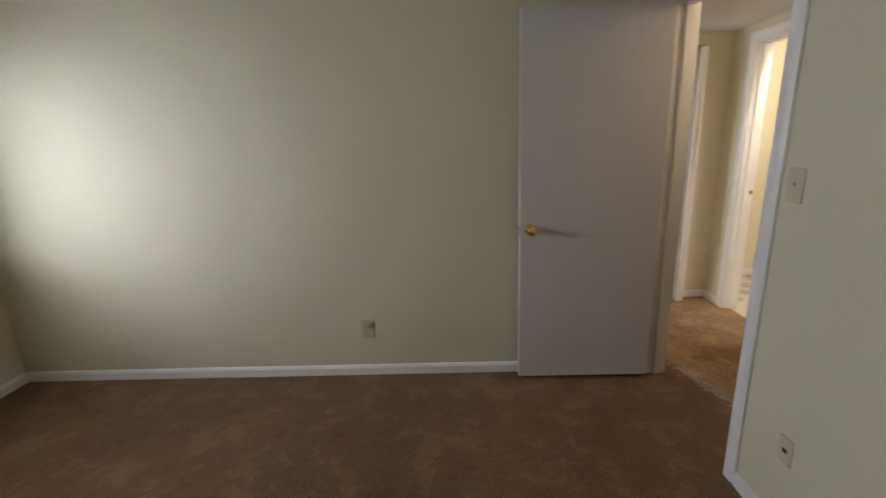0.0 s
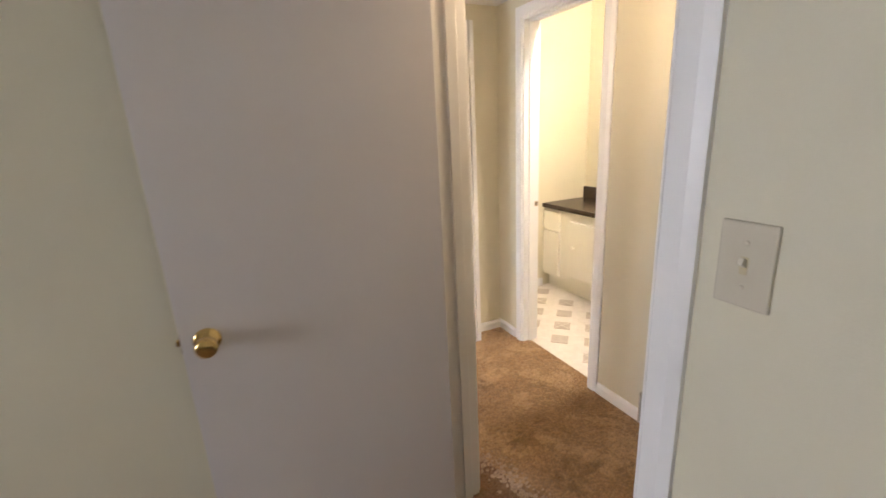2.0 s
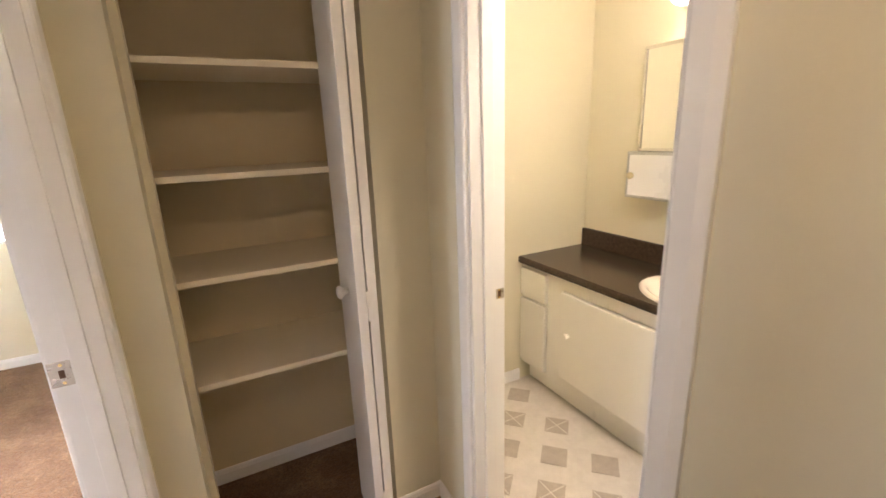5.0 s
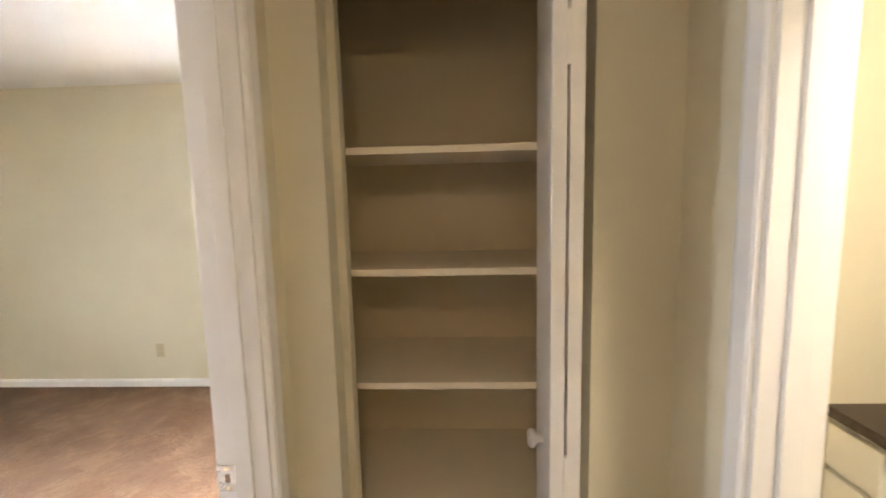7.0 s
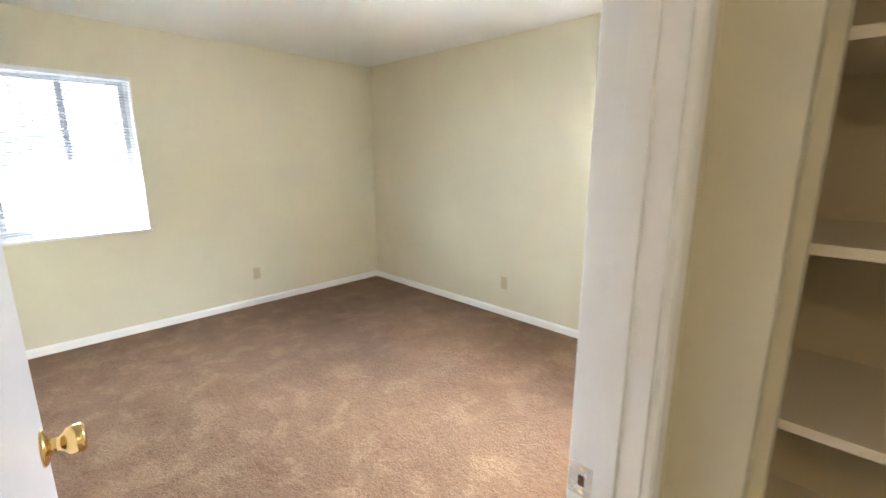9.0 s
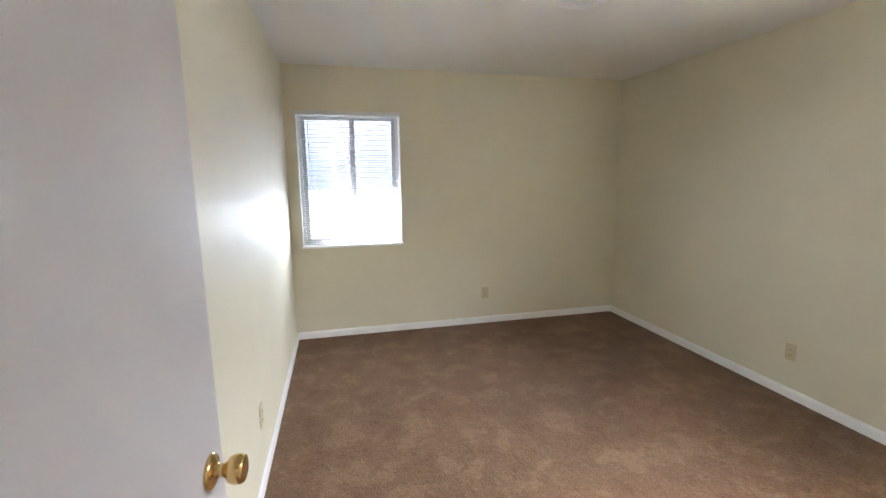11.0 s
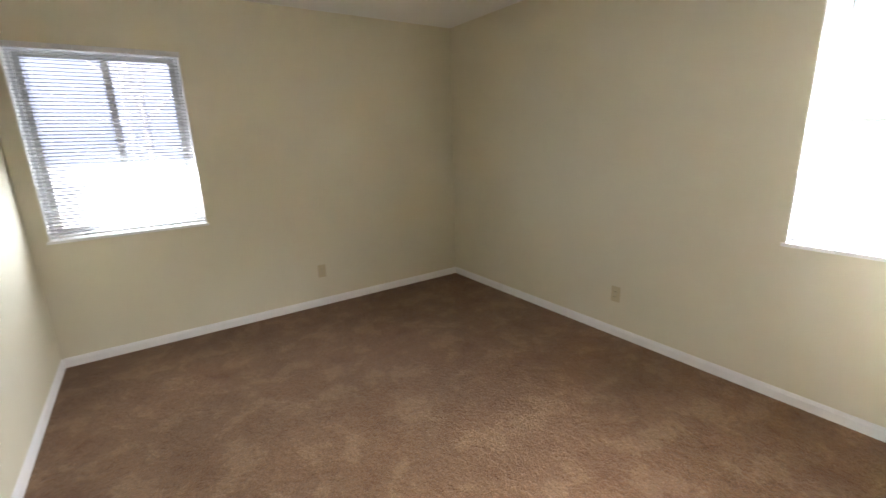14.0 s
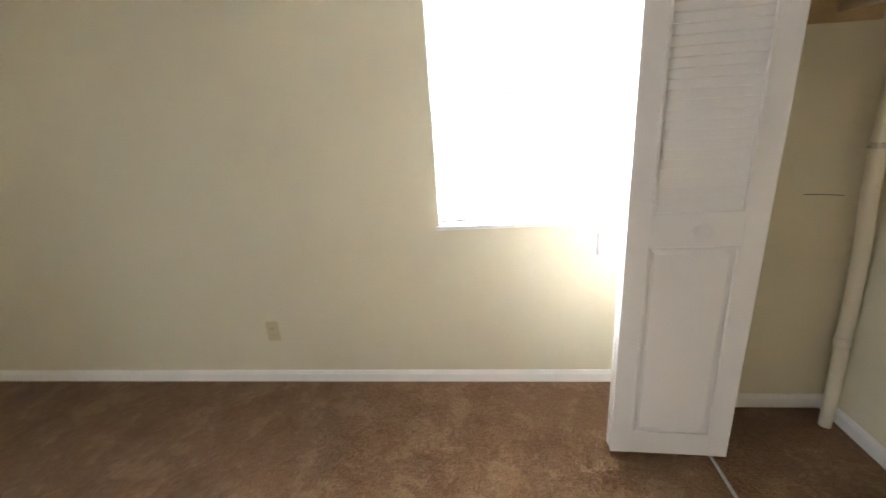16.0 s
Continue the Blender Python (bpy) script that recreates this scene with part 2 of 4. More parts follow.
def mesh_of(name, bm, material, smooth=False):
    bmesh.ops.recalc_face_normals(bm, faces=bm.faces)
    me = bpy.data.meshes.new(name)
    bm.to_mesh(me)
    bm.free()
    me.materials.append(material)
    if smooth:
        for p in me.polygons:
            p.use_smooth = True
    return me


def part(name, bm, material, parent, label="", smooth=False):
    ob = new(name, mesh_of(name, bm, material, smooth))
    if parent is not None:
        ob.parent = parent
    if label:
        tagged(ob, label)
    return ob


def solid(name, bm, material, label, category, kind="structure", group="", smooth=False):
    return tagged(part(name, bm, material, None, smooth=smooth), label, category, group, kind)


def thing(name, label, category, group="", kind="", m=None):
    ob = tagged(new(name), label, category, group, kind)
    ob.empty_display_size = 0.1
    if m is not None:
        ob.matrix_world = m
    return ob


# ---- plan ----
XB = -0.107          # bedroom side of the hall's west wall
XH = 0.905            # hall face of the east wall
XBW = 1.015           # bathroom face of that wall
XE = 2.175            # bathroom east wall
XW = -4.049           # bedrooms' west wall
YN = 2.378           # second bedroom's north wall
YS2 = -0.930         # second bedroom's south wall
YN1 = -1.162         # first bedroom's north wall
YS1 = -4.75          # first bedroom's south wall
CEIL, HCEIL = 2.44, 2.12
D1 = (-2.032, -1.204)  # first bedroom's doorway
D2 = (-0.885, -0.123)  # second bedroom's doorway
DB = (-0.895, -0.262)  # bathroom doorway
DTOP = 2.045
CL = (0.112, 0.715)     # linen closet opening
WC = (0.62, 1.945)      # bedroom closet opening
W1 = (-0.834, 0.074, 0.854, 2.058)
W0 = (-2.51, -1.59, 0.85, 2.05)
W2 = (-1.170, -0.250, 0.846, 2.055)
EX = 0.19              # outer walls' thickness


# ---- large structure ----
solid("floor", boxes((XW, XH + 0.055, YS1, YN, -0.12, 0.0)), M_CARPET, "tan brown cut-pile carpet with vacuum marks", "carpet")
bm = bmesh.new()
lo = [bm.verts.new((x, y, -0.02)) for x, y in ((0.0, -0.94), (0.085, -1.0), (0.145, -1.20), (0.270, -1.66), (0.285, -2.2), (0.285, YS1), (XH + 0.055, YS1), (XH + 0.055, 0.0), (0.0, 0.0))]
hi = [bm.verts.new((v.co.x, v.co.y, 0.004)) for v in lo]
for i in range(len(lo)):
    bm.faces.new([lo[i], lo[(i + 1) % len(lo)], hi[(i + 1) % len(lo)], hi[i]])
bm.faces.new(hi)
solid("floor_hall", bm, M_CARPET2, "worn golden brown hallway carpet with stains", "carpet")
SEAM = [(0.04, -0.965), (0.085, -1.0), (0.145, -1.20), (0.205, -1.43), (0.270, -1.66), (0.285, -1.95)]
rng = random.Random(11)
bm = bmesh.new()
for (xa, ya), (xb, yb) in zip(SEAM, SEAM[1:]):
    for k in range(int(520 * math.hypot(xb - xa, yb - ya))):
        f = rng.random()
        x, y = xa + (xb - xa) * f + rng.gauss(0, 0.030), ya + (yb - ya) * f + rng.gauss(0, 0.012)
        w, h, turn = rng.uniform(0.006, 0.013), rng.uniform(0.006, 0.012), rng.uniform(0, 6.3)
        ring = [bm.verts.new((x + w * math.cos(turn + i * 1.257), y + w * math.sin(turn + i * 1.257), 0.001)) for i in range(5)]
        tip = bm.verts.new((x + rng.uniform(-0.006, 0.006), y + rng.uniform(-0.006, 0.006), h))
        for i in range(5):
            bm.faces.new([ring[i], ring[(i + 1) % 5], tip])
solid("carpet_seam", bm, M_SEAM, "frayed pale pile along the carpet seam", "trim", kind="stuff", smooth=True)
solid("floor_bath", boxes((XH + 0.055, XE, -1.75, 0.53, -0.12, -0.004)), M_VFLOOR, "pale patterned sheet vinyl bathroom floor", "vinyl floor")
solid("ceiling", boxes((XW, XB, YS2, YN, CEIL, CEIL + 0.1)), M_CEIL, "white painted bedroom ceiling", "ceiling")
solid("ceiling_bedroom", boxes((XW, XB, YS1, YN1, CEIL, CEIL + 0.1)), M_CEIL, "white painted bedroom ceiling", "ceiling")
solid("ceiling_hall", boxes((0.0, XH, YS1, 0.0, HCEIL, HCEIL + 0.08)), M_CEIL, "white low hallway ceiling", "ceiling")
solid("ceiling_closet", boxes((0.0, XH, 0.11, YN, CEIL, CEIL + 0.1)), M_CEIL, "white painted closet ceiling", "ceiling")
solid("ceiling_bath", boxes((XBW, XE, -1.75, 0.53, CEIL, CEIL + 0.1)), M_CEIL, "white bathroom ceiling", "ceiling")
solid("roof", boxes((XW - 0.6, XE + 0.6, YS1 - 0.6, YN + 0.6, CEIL + 0.2, CEIL + 0.4)), M_BARK, "dark flat roof slab over the rooms", "roof")

solid("wall_hall_west", boxes(
    (XB, 0, YS1, D1[0], 0, CEIL), (XB, 0, D1[0], D1[1], DTOP, CEIL), (XB, 0, D1[1], D2[0], 0, CEIL),
    (XB, 0, D2[0], D2[1], DTOP, CEIL), (XB, 0, D2[1], WC[0], 0, CEIL), (XB, 0, WC[0], WC[1], 2.03, CEIL), (XB, 0, WC[1], YN, 0, CEIL)),
    M_WALL, "cream painted wall between hallway and bedrooms", "wall")
solid("wall_between", boxes((XW, XB, YN1, YS2, 0, CEIL)), M_WALL, "cream painted partition between the bedrooms", "wall")
solid("wall_west", boxes(
    (XW - EX, XW, YS1 - EX, W0[0], -0.4, CEIL + 0.2), (XW - EX, XW, W0[0], W0[1], -0.4, W0[2]), (XW - EX, XW, W0[0], W0[1], W0[3], CEIL + 0.2),
    (XW - EX, XW, W0[1], W1[0], -0.4, CEIL + 0.2), (XW - EX, XW, W1[0], W1[1], -0.4, W1[2]), (XW - EX, XW, W1[0], W1[1], W1[3], CEIL + 0.2),
    (XW - EX, XW, W1[1], YN + EX, -0.4, CEIL + 0.2)), M_WALL, "cream painted outer wall with window openings", "wall")
solid("wall_north", boxes(
    (XW, W2[0], YN, YN + EX, -0.4, CEIL + 0.2), (W2[0], W2[1], YN, YN + EX, -0.4, W2[2]), (W2[0], W2[1], YN, YN + EX, W2[3], CEIL + 0.2),
    (W2[1], XE + 0.2, YN, YN + EX, -0.4, CEIL + 0.2)), M_WALL, "cream painted outer wall with a window opening", "wall")
solid("wall_south", boxes((XW, XE + 0.2, YS1 - EX, YS1, -0.4, CEIL + 0.2)), M_WALL, "cream painted outer wall", "wall")
solid("wall_hall_north", boxes(
    (0, CL[0], 0, 0.11, 0, CEIL), (CL[0], CL[1], 0, 0.11, 2.03, CEIL), (CL[1], XH, 0, 0.11, 0, CEIL)),
    M_WALL, "cream painted wall with the linen closet opening", "wall")
solid("wall_hall_east", boxes(
    (XH, XBW, YS1, DB[0], -0.1, CEIL), (XH, XBW, DB[0], DB[1], 2.005, CEIL), (XH, XBW, DB[1], 0.53, -0.1, CEIL)),
    M_WALL, "cream painted hallway wall beside the bathroom", "wall")
solid("wall_bath_north", boxes((XH, XE, 0.53, 0.64, -0.1, CEIL)), M_WALL, "cream painted bathroom wall", "wall")
solid("wall_bath_east", boxes((XE, XE + 0.12, YS1, YN, -0.1, CEIL)), M_WALL, "cream painted bathroom wall behind the vanity", "wall")
solid("wall_bath_south", boxes((XBW, XE, -1.86, -1.75, -0.1, CEIL)), M_WALL, "cream painted bathroom wall", "wall")
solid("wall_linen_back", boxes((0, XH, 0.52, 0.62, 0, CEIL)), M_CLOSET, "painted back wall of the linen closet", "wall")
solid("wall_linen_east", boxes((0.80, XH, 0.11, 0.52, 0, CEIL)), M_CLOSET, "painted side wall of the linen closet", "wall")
solid("wall_closet_east", boxes((0.53, 0.64, 0.62, YN, 0, CEIL)), M_WALL, "cream painted side wall of the bedroom closet", "wall")
solid("wall_closet_north", boxes((0.0, 0.53, 2.19, YN, 0, CEIL)), M_WALL, "cream painted end wall of the bedroom closet", "wall")

solid("closet_jamb", boxes((CL[0] - 0.002, CL[0] + 0.020, 0.070, 0.113, 0, 2.03), bevel=0.002), M_WALL, "cream painted stop edge of the linen closet opening", "trim")

# baseboards
BASE = [(0, 0), (0.013, 0), (0.013, 0.048), (0.010, 0.054), (0.0085, 0.060), (0.004, 0.066), (0, 0.066)]


def baseboard(*runs):
    bm = bmesh.new()
    for a, b, o in runs:
        prism(bm, BASE, (*a, 0), (*b, 0), (*o, 0))
    return solid("baseboard", bm, M_TRIM, "white painted wooden baseboard", "baseboard")


CW = 0.060   # casing width
baseboard(((XW, YS2 + 0.013), (XW, YN), (1, 0)))
baseboard(((XW + 0.013, YN), (XB, YN), (0, -1)))
baseboard(((XW, YS2), (XB, YS2), (0, 1)))
baseboard(((XB, D2[1] + CW), (XB, WC[0]), (-1, 0)), ((XB, WC[1]), (XB, YN - 0.013), (-1, 0)))
baseboard(((XW, YN1), (XB - 0.0, YN1), (0, -1)))
baseboard(((XW, YS1), (XW, YN1 - 0.013), (1, 0)))
baseboard(((XB, YS1), (XB, D1[0] - CW), (-1, 0)))
baseboard(((0, D1[1] + CW), (0, D2[0] - CW), (1, 0)), ((0, YS1), (0, D1[0] - CW), (1, 0)))
baseboard(((0, 0), (CL[0], 0), (0, -1)), ((CL[1], 0), (XH, 0), (0, -1)))
baseboard(((XH, YS1), (XH, DB[0] - CW), (-1, 0)), ((XH, DB[1] + CW), (XH, -0.013), (-1, 0)))
baseboard(((0.0, 0.52), (0.80, 0.52), (0, -1)))
baseboard(((0, 2.19), (0.517, 2.19), (0, -1)), ((0.53, 0.62), (0.53, 2.19), (-1, 0)))
baseboard(((XBW, 0.53), (1.70, 0.53), (0, -1)))


# ---- doors ----
def casing_profile():
    return [(0, 0), (0.012, 0), (0.016, 0.006), (0.016, 0.040), (0.012, 0.052), (0.009, 0.060), (0, 0.060)]


def casing(frame_ob, x, way, y0, y1, top, narrow=1.0):
    """Flat moulded casing round an opening in a wall of constant x; way: +1 or -1, the side it stands out to."""
    for name, y_in, sy in (("casing", y0, -1), ("casing", y1, 1)):
        bm = bmesh.new()
        prof = casing_profile()
        k2 = narrow if sy > 0 else 1.0
        lo = [bm.verts.new((x + way * p, y_in + sy * q * k2, 0)) for p, q in prof]
        hi = [bm.verts.new((x + way * p, y_in + sy * q * k2, top + q)) for p, q in prof]
        k = len(prof)
        for i in range(k):
            bm.faces.new([lo[i], lo[(i + 1) % k], hi[(i + 1) % k], hi[i]])
        bm.faces.new(lo), bm.faces.new(hi)
        part(name, bm, M_TRIM, frame_ob)
    bm = bmesh.new()
    a = [bm.verts.new((x + way * p, y0 - q, top + q)) for p, q in casing_profile()]
    b = [bm.verts.new((x + way * p, y1 + q * narrow, top + q)) for p, q in casing_profile()]
    k = len(a)
    for i in range(k):
        bm.faces.new([a[i], a[(i + 1) % k], b[(i + 1) % k], b[i]])
    bm.faces.new(a), bm.faces.new(b)
    part("casing", bm, M_TRIM, frame_ob)


def door_frame(number, x0, x1, y0, y1, top, leaf_at, strike_y, strike_z, faces=(-1, 1), narrow=1.0, plate_half=0.030):
    """Jamb lining, stops, casings and strike plate. leaf_at: x of the face where the closed leaf sits flush."""
    f = thing(f"door_frame_{number}", "white painted wooden door frame with moulded casing", "door frame", kind="structure")
    t = 0.018
    part("jamb", boxes((x0 - 0.002, x1 + 0.002, y0, y0 + t, 0, top), bevel=0.0015), M_TRIM, f)
    part("jamb", boxes((x0 - 0.002, x1 + 0.002, y1 - t, y1, 0, top), bevel=0.0015), M_TRIM, f)
    part("jamb", boxes((x0 - 0.002, x1 + 0.002, y0 + t, y1 - t, top - t, top), bevel=0.0015), M_TRIM, f)
    s = -1 if leaf_at > (x0 + x1) / 2 else 1
    a, b = sorted((leaf_at + s * 0.040, leaf_at + s * 0.075))
    part("stop", boxes((a, b, y0 + t, y0 + t + 0.011, 0, top - t), bevel=0.002), M_TRIM, f)
    part("stop", boxes((a, b, y1 - t - 0.011, y1 - t, 0, top - t), bevel=0.002), M_TRIM, f)
    part("stop", boxes((a, b, y0 + t, y1 - t, top - t - 0.011, top - t), bevel=0.002), M_TRIM, f)
    if -1 in faces:
        casing(f, x0, -1, y0 + 0.006, y1 - 0.006, top - 0.006, narrow)
    if 1 in faces:
        casing(f, x1, 1, y0 + 0.006, y1 - 0.006, top - 0.006)
    sy = -1 if strike_y > (y0 + y1) / 2 else 1
    face = (y1 - t) if sy < 0 else (y0 + t)
    lo, hi = sorted((face, face + sy * 0.0022))
    xa, xb = sorted((leaf_at - s * 0.006 * (plate_half > 0.02), leaf_at + s * (0.036 if plate_half > 0.02 else 0.028)))
    plate = part("strike_plate", boxes((xa, xb, lo, hi, strike_z - plate_half, strike_z + plate_half), bevel=0.0008), M_STEEL, f, "worn brass strike plate")
    lo2, hi2 = sorted((face + sy * 0.0015, face + sy * 0.0028))
    part("latch_hole", boxes((leaf_at + s * 0.012, leaf_at + s * 0.023, lo2, hi2, strike_z - 0.010, strike_z + 0.010) if s > 0 else (leaf_at - 0.023, leaf_at - 0.012, lo2, hi2, strike_z - 0.010, strike_z + 0.010)), M_HOLE, plate)
    for dz in (-0.73 * plate_half, 0.73 * plate_half):
        bm = bmesh.new()
        lathe(bm, [(0, 0.0012), (0.003, 0.001), (0.004, 0)], 10, pose(leaf_at + s * 0.018, face + sy * 0.0022, strike_z + dz, 90 if sy < 0 else -90, 0, 0))
        part("screw", bm, M_BRASS, plate)
    return f


def knob_mesh(bm, m):
    lathe(bm, [(0.0, 0.0), (0.033, 0.0), (0.034, 0.003), (0.030, 0.007), (0.022, 0.010), (0.0135, 0.013), (0.0125, 0.024), (0.016, 0.030),
               (0.024, 0.036), (0.0275, 0.046), (0.027, 0.056), (0.0245, 0.062), (0.019, 0.064), (0.0, 0.0645)], 28, m)


def door_leaf(number, hinge, way, width, height, label, knob_z, sides, thick=0.035, face=1):
    """A slab door. hinge: floor point of the hinge edge on its front face; way: degrees of the leaf from the hinge; the slab lies to
    the face side (+1: left of the way)."""
    d = thing(f"door_{number}", label, "door", kind="structure", m=pose(hinge[0], hinge[1], 0, 0, 0, way))
    y0, y1 = (0, thick) if face > 0 else (-thick, 0)
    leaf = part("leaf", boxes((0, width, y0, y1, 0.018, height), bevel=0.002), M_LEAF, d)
    for s in sides:
        bm = bmesh.new()
        knob_mesh(bm, pose(width - 0.062, y1 if s > 0 else y0, knob_z, -90 if s > 0 else 90, 0, 0))
        part("door_knob", bm, M_BRASS, d, "polished brass round door knob", smooth=True)
    part("latch_plate", boxes((width, width + 0.0015, (y0 + y1) / 2 - 0.012, (y0 + y1) / 2 + 0.012, knob_z - 0.028, knob_z + 0.028)), M_BRASS, d)
    part("latch_bolt", boxes((width, width + 0.011, (y0 + y1) / 2 - 0.006, (y0 + y1) / 2 + 0.006, knob_z - 0.008, knob_z + 0.008), bevel=0.002), M_BRASS, d)
    for z in (0.25, 1.05, 1.82):
        bm = bmesh.new()
        lathe(bm, [(0, -0.045), (0.0065, -0.045), (0.0065, 0.045), (0, 0.047)], 10, pose(-0.004, y0 if face < 0 else y1, z))
        part("hinge", bm, M_BRASS, d)
    return d


door_frame(1, XB, 0.0, D1[0], D1[1], DTOP, XB, D1[0], 0.94, narrow=0.75)
door_frame(2, XB, 0.0, D2[0], D2[1], DTOP, XB, D2[1], 0.930)
door_frame(3, XH, XBW, DB[0], DB[1], 2.005, XBW, DB[1], 0.94, plate_half=0.016)
door_leaf(1, (-0.125, -1.263), 179.5, 0.755, 2.032, "white flush slab door standing open against the wall", 0.925, (1, -1), face=-1)
door_leaf(2, (-0.118, -0.848), 174.1, 0.775, 2.032, "white flush slab door standing open into the bedroom", 0.94, (1, -1), face=1)
door_leaf(3, (XBW + 0.01, DB[0] + 0.015), -86.0, 0.60, 1.985, "white flush bathroom door folded back inside", 0.93, (1, -1), face=1)


# ---- windows and blinds ----
def window(number, m, width, z0, z1, label):
    """A horizontal slider in its opening. Local x runs along the wall, +y looks out; y 0 is the room face."""
    w = thing(f"window_{number}", label, "window", kind="structure", m=m)
    a, b = 0.10, 0.15
    fr = 0.032
    bm = boxes((0, width, a, b, z0, z0 + fr), (0, width, a, b, z1 - fr, z1), (0, fr, a, b, z0 + fr, z1 - fr), (width - fr, width, a, b, z0 + fr, z1 - fr), bevel=0.002)
    part("window_frame", bm, M_VINYL, w)
    c = width * 0.53
    for x0, x1, y in ((fr, c + 0.022, a + 0.028), (c - 0.022, width - fr, a + 0.006)):
        bm = boxes((x0, x0 + 0.036, y, y + 0.018, z0 + fr, z1 - fr), (x1 - 0.036, x1, y, y + 0.018, z0 + fr, z1 - fr),
                   (x0 + 0.036, x1 - 0.036, y, y + 0.018, z0 + fr, z0 + fr + 0.03), (x0 + 0.036, x1 - 0.036, y, y + 0.018, z1 - fr - 0.03, z1 - fr), bevel=0.002)
        sash = part("sash", bm, M_ALU, w)
        pane = part("pane", boxes((x0 + 0.036, x1 - 0.036, y + 0.007, y + 0.011, z0 + fr + 0.03, z1 - fr - 0.03)), M_GLASS, sash)
        pane.visible_shadow = False
    part("window_sill", boxes((-0.012, width + 0.012, -0.016, a, z0 - 0.004, z0 + 0.014), bevel=0.003), M_TRIM, w)
    part("reveal", boxes((-0.001, 0.006, 0.001, a, z0 + 0.014, z1), (width - 0.006, width + 0.001, 0.001, a, z0 + 0.014, z1), (0.006, width - 0.006, 0.001, a, z1 - 0.006, z1 + 0.001)), M_TRIM, w)
    return w


def slat_mesh(width):
    bm = bmesh.new()
    n, half, th = 4, 0.0115, 0.0006
    prof = [(half * (2 * i / n - 1), 0.0022 * (1 - (2 * i / n - 1) ** 2)) for i in range(n + 1)]
    ring = [(y, z + th) for y, z in prof] + [(y, z) for y, z in reversed(prof)]
    l = [bm.verts.new((0, y, z)) for y, z in ring]
    r = [bm.verts.new((width, y, z)) for y, z in ring]
    k = len(ring)
    for i in range(k):
        bm.faces.new([l[i], l[(i + 1) % k], r[(i + 1) % k], r[i]])
    for i in range(n):
        j = k - 1 - i
        bm.faces.new([l[i], l[i + 1], l[j - 1], l[j]])
        bm.faces.new([r[i], r[i + 1], r[j - 1], r[j]])
    return mesh_of("slat", bm, M_SLAT, True)


def blind(m, width, z0, z1, tilt):
    b = thing("window_blind", "white horizontal mini blind lowered with its slats open", "window blind", "window blinds", m=m)
    part("headrail", boxes((-0.006, width + 0.006, -0.006, 0.026, z1 - 0.030, z1 + 0.004), bevel=0.003), M_VINYL, b)
    part("bottom_rail", boxes((0.012, width - 0.012, 0.005, 0.027, z0 + 0.018, z0 + 0.031), bevel=0.003), M_VINYL, b)
    me = slat_mesh(width - 0.020)
    pitch = 0.0220
    z = z1 - 0.045
    while z > z0 + 0.040:
        s = new("slat", me)
        s.parent = b
        s.matrix_local = pose(0.010, 0.016, z, tilt, 0, 0)
        z -= pitch
    for x in (0.13, width / 2, width - 0.13):
        part("ladder_cord", tube(bmesh.new(), [(x, 0.003, z1 - 0.03), (x, 0.003, z0 + 0.03)], 0.0007, 5), M_VINYL, b)
        part("ladder_cord", tube(bmesh.new(), [(x, 0.029, z1 - 0.03), (x, 0.029, z0 + 0.03)], 0.0007, 5), M_VINYL, b)
    part("tilt_wand", tube(bmesh.new(), [(0.10, -0.008, z1 - 0.02), (0.102, -0.010, z1 - 0.4), (0.104, -0.010, z1 - 0.72)], 0.0035, 6), M_FROST, b, "clear plastic tilt wand")
    return b


def window_pose(wall, at):
    return pose(XW, at, 0, 0, 0, 90) if wall == "west" else pose(at, YN, 0)


for number, wall, at, w, z0, z1 in ((1, "west", W1[0], W1[1] - W1[0], W1[2], W1[3]), (2, "north", W2[0], W2[1] - W2[0], W2[2], W2[3]), (3, "west", W0[0], W0[1] - W0[0], W0[2], W0[3])):
    mm = window_pose(wall, at)
    window(number, mm, w, z0, z1, "white framed horizontal sliding window with painted sill")
    blind(mm, w, z0 + 0.010, z1, 15.0)


# ---- outlets and switches ----
def outlet(m):
    o = thing("wall_outlet", "ivory plastic duplex electrical outlet on the wall", "outlet", "wall outlets", m=m)
    plate = part("cover_plate", boxes((-0.035, 0.035, -0.006, 0, -0.0575, 0.0575), bevel=0.003), M_IVORY, o)
    for dz in (-0.020, 0.020):
        rec = part("receptacle", boxes((-0.0165, 0.0165, -0.0085, -0.005, dz - 0.014, dz + 0.014), bevel=0.003), M_IVORY, o)
        for dx in (-0.0065, 0.0065):
            part("slot", boxes((dx - 0.0012, dx + 0.0012, -0.0090, -0.0080, dz - 0.004, dz + 0.005)), M_DARK, rec)
    bm = bmesh.new()
    lathe(bm, [(0, 0.0015), (0.003, 0.001), (0.0035, 0)], 10, pose(0, -0.006, 0, 90, 0, 0))
    part("screw", bm, M_STEEL, o)
    return o


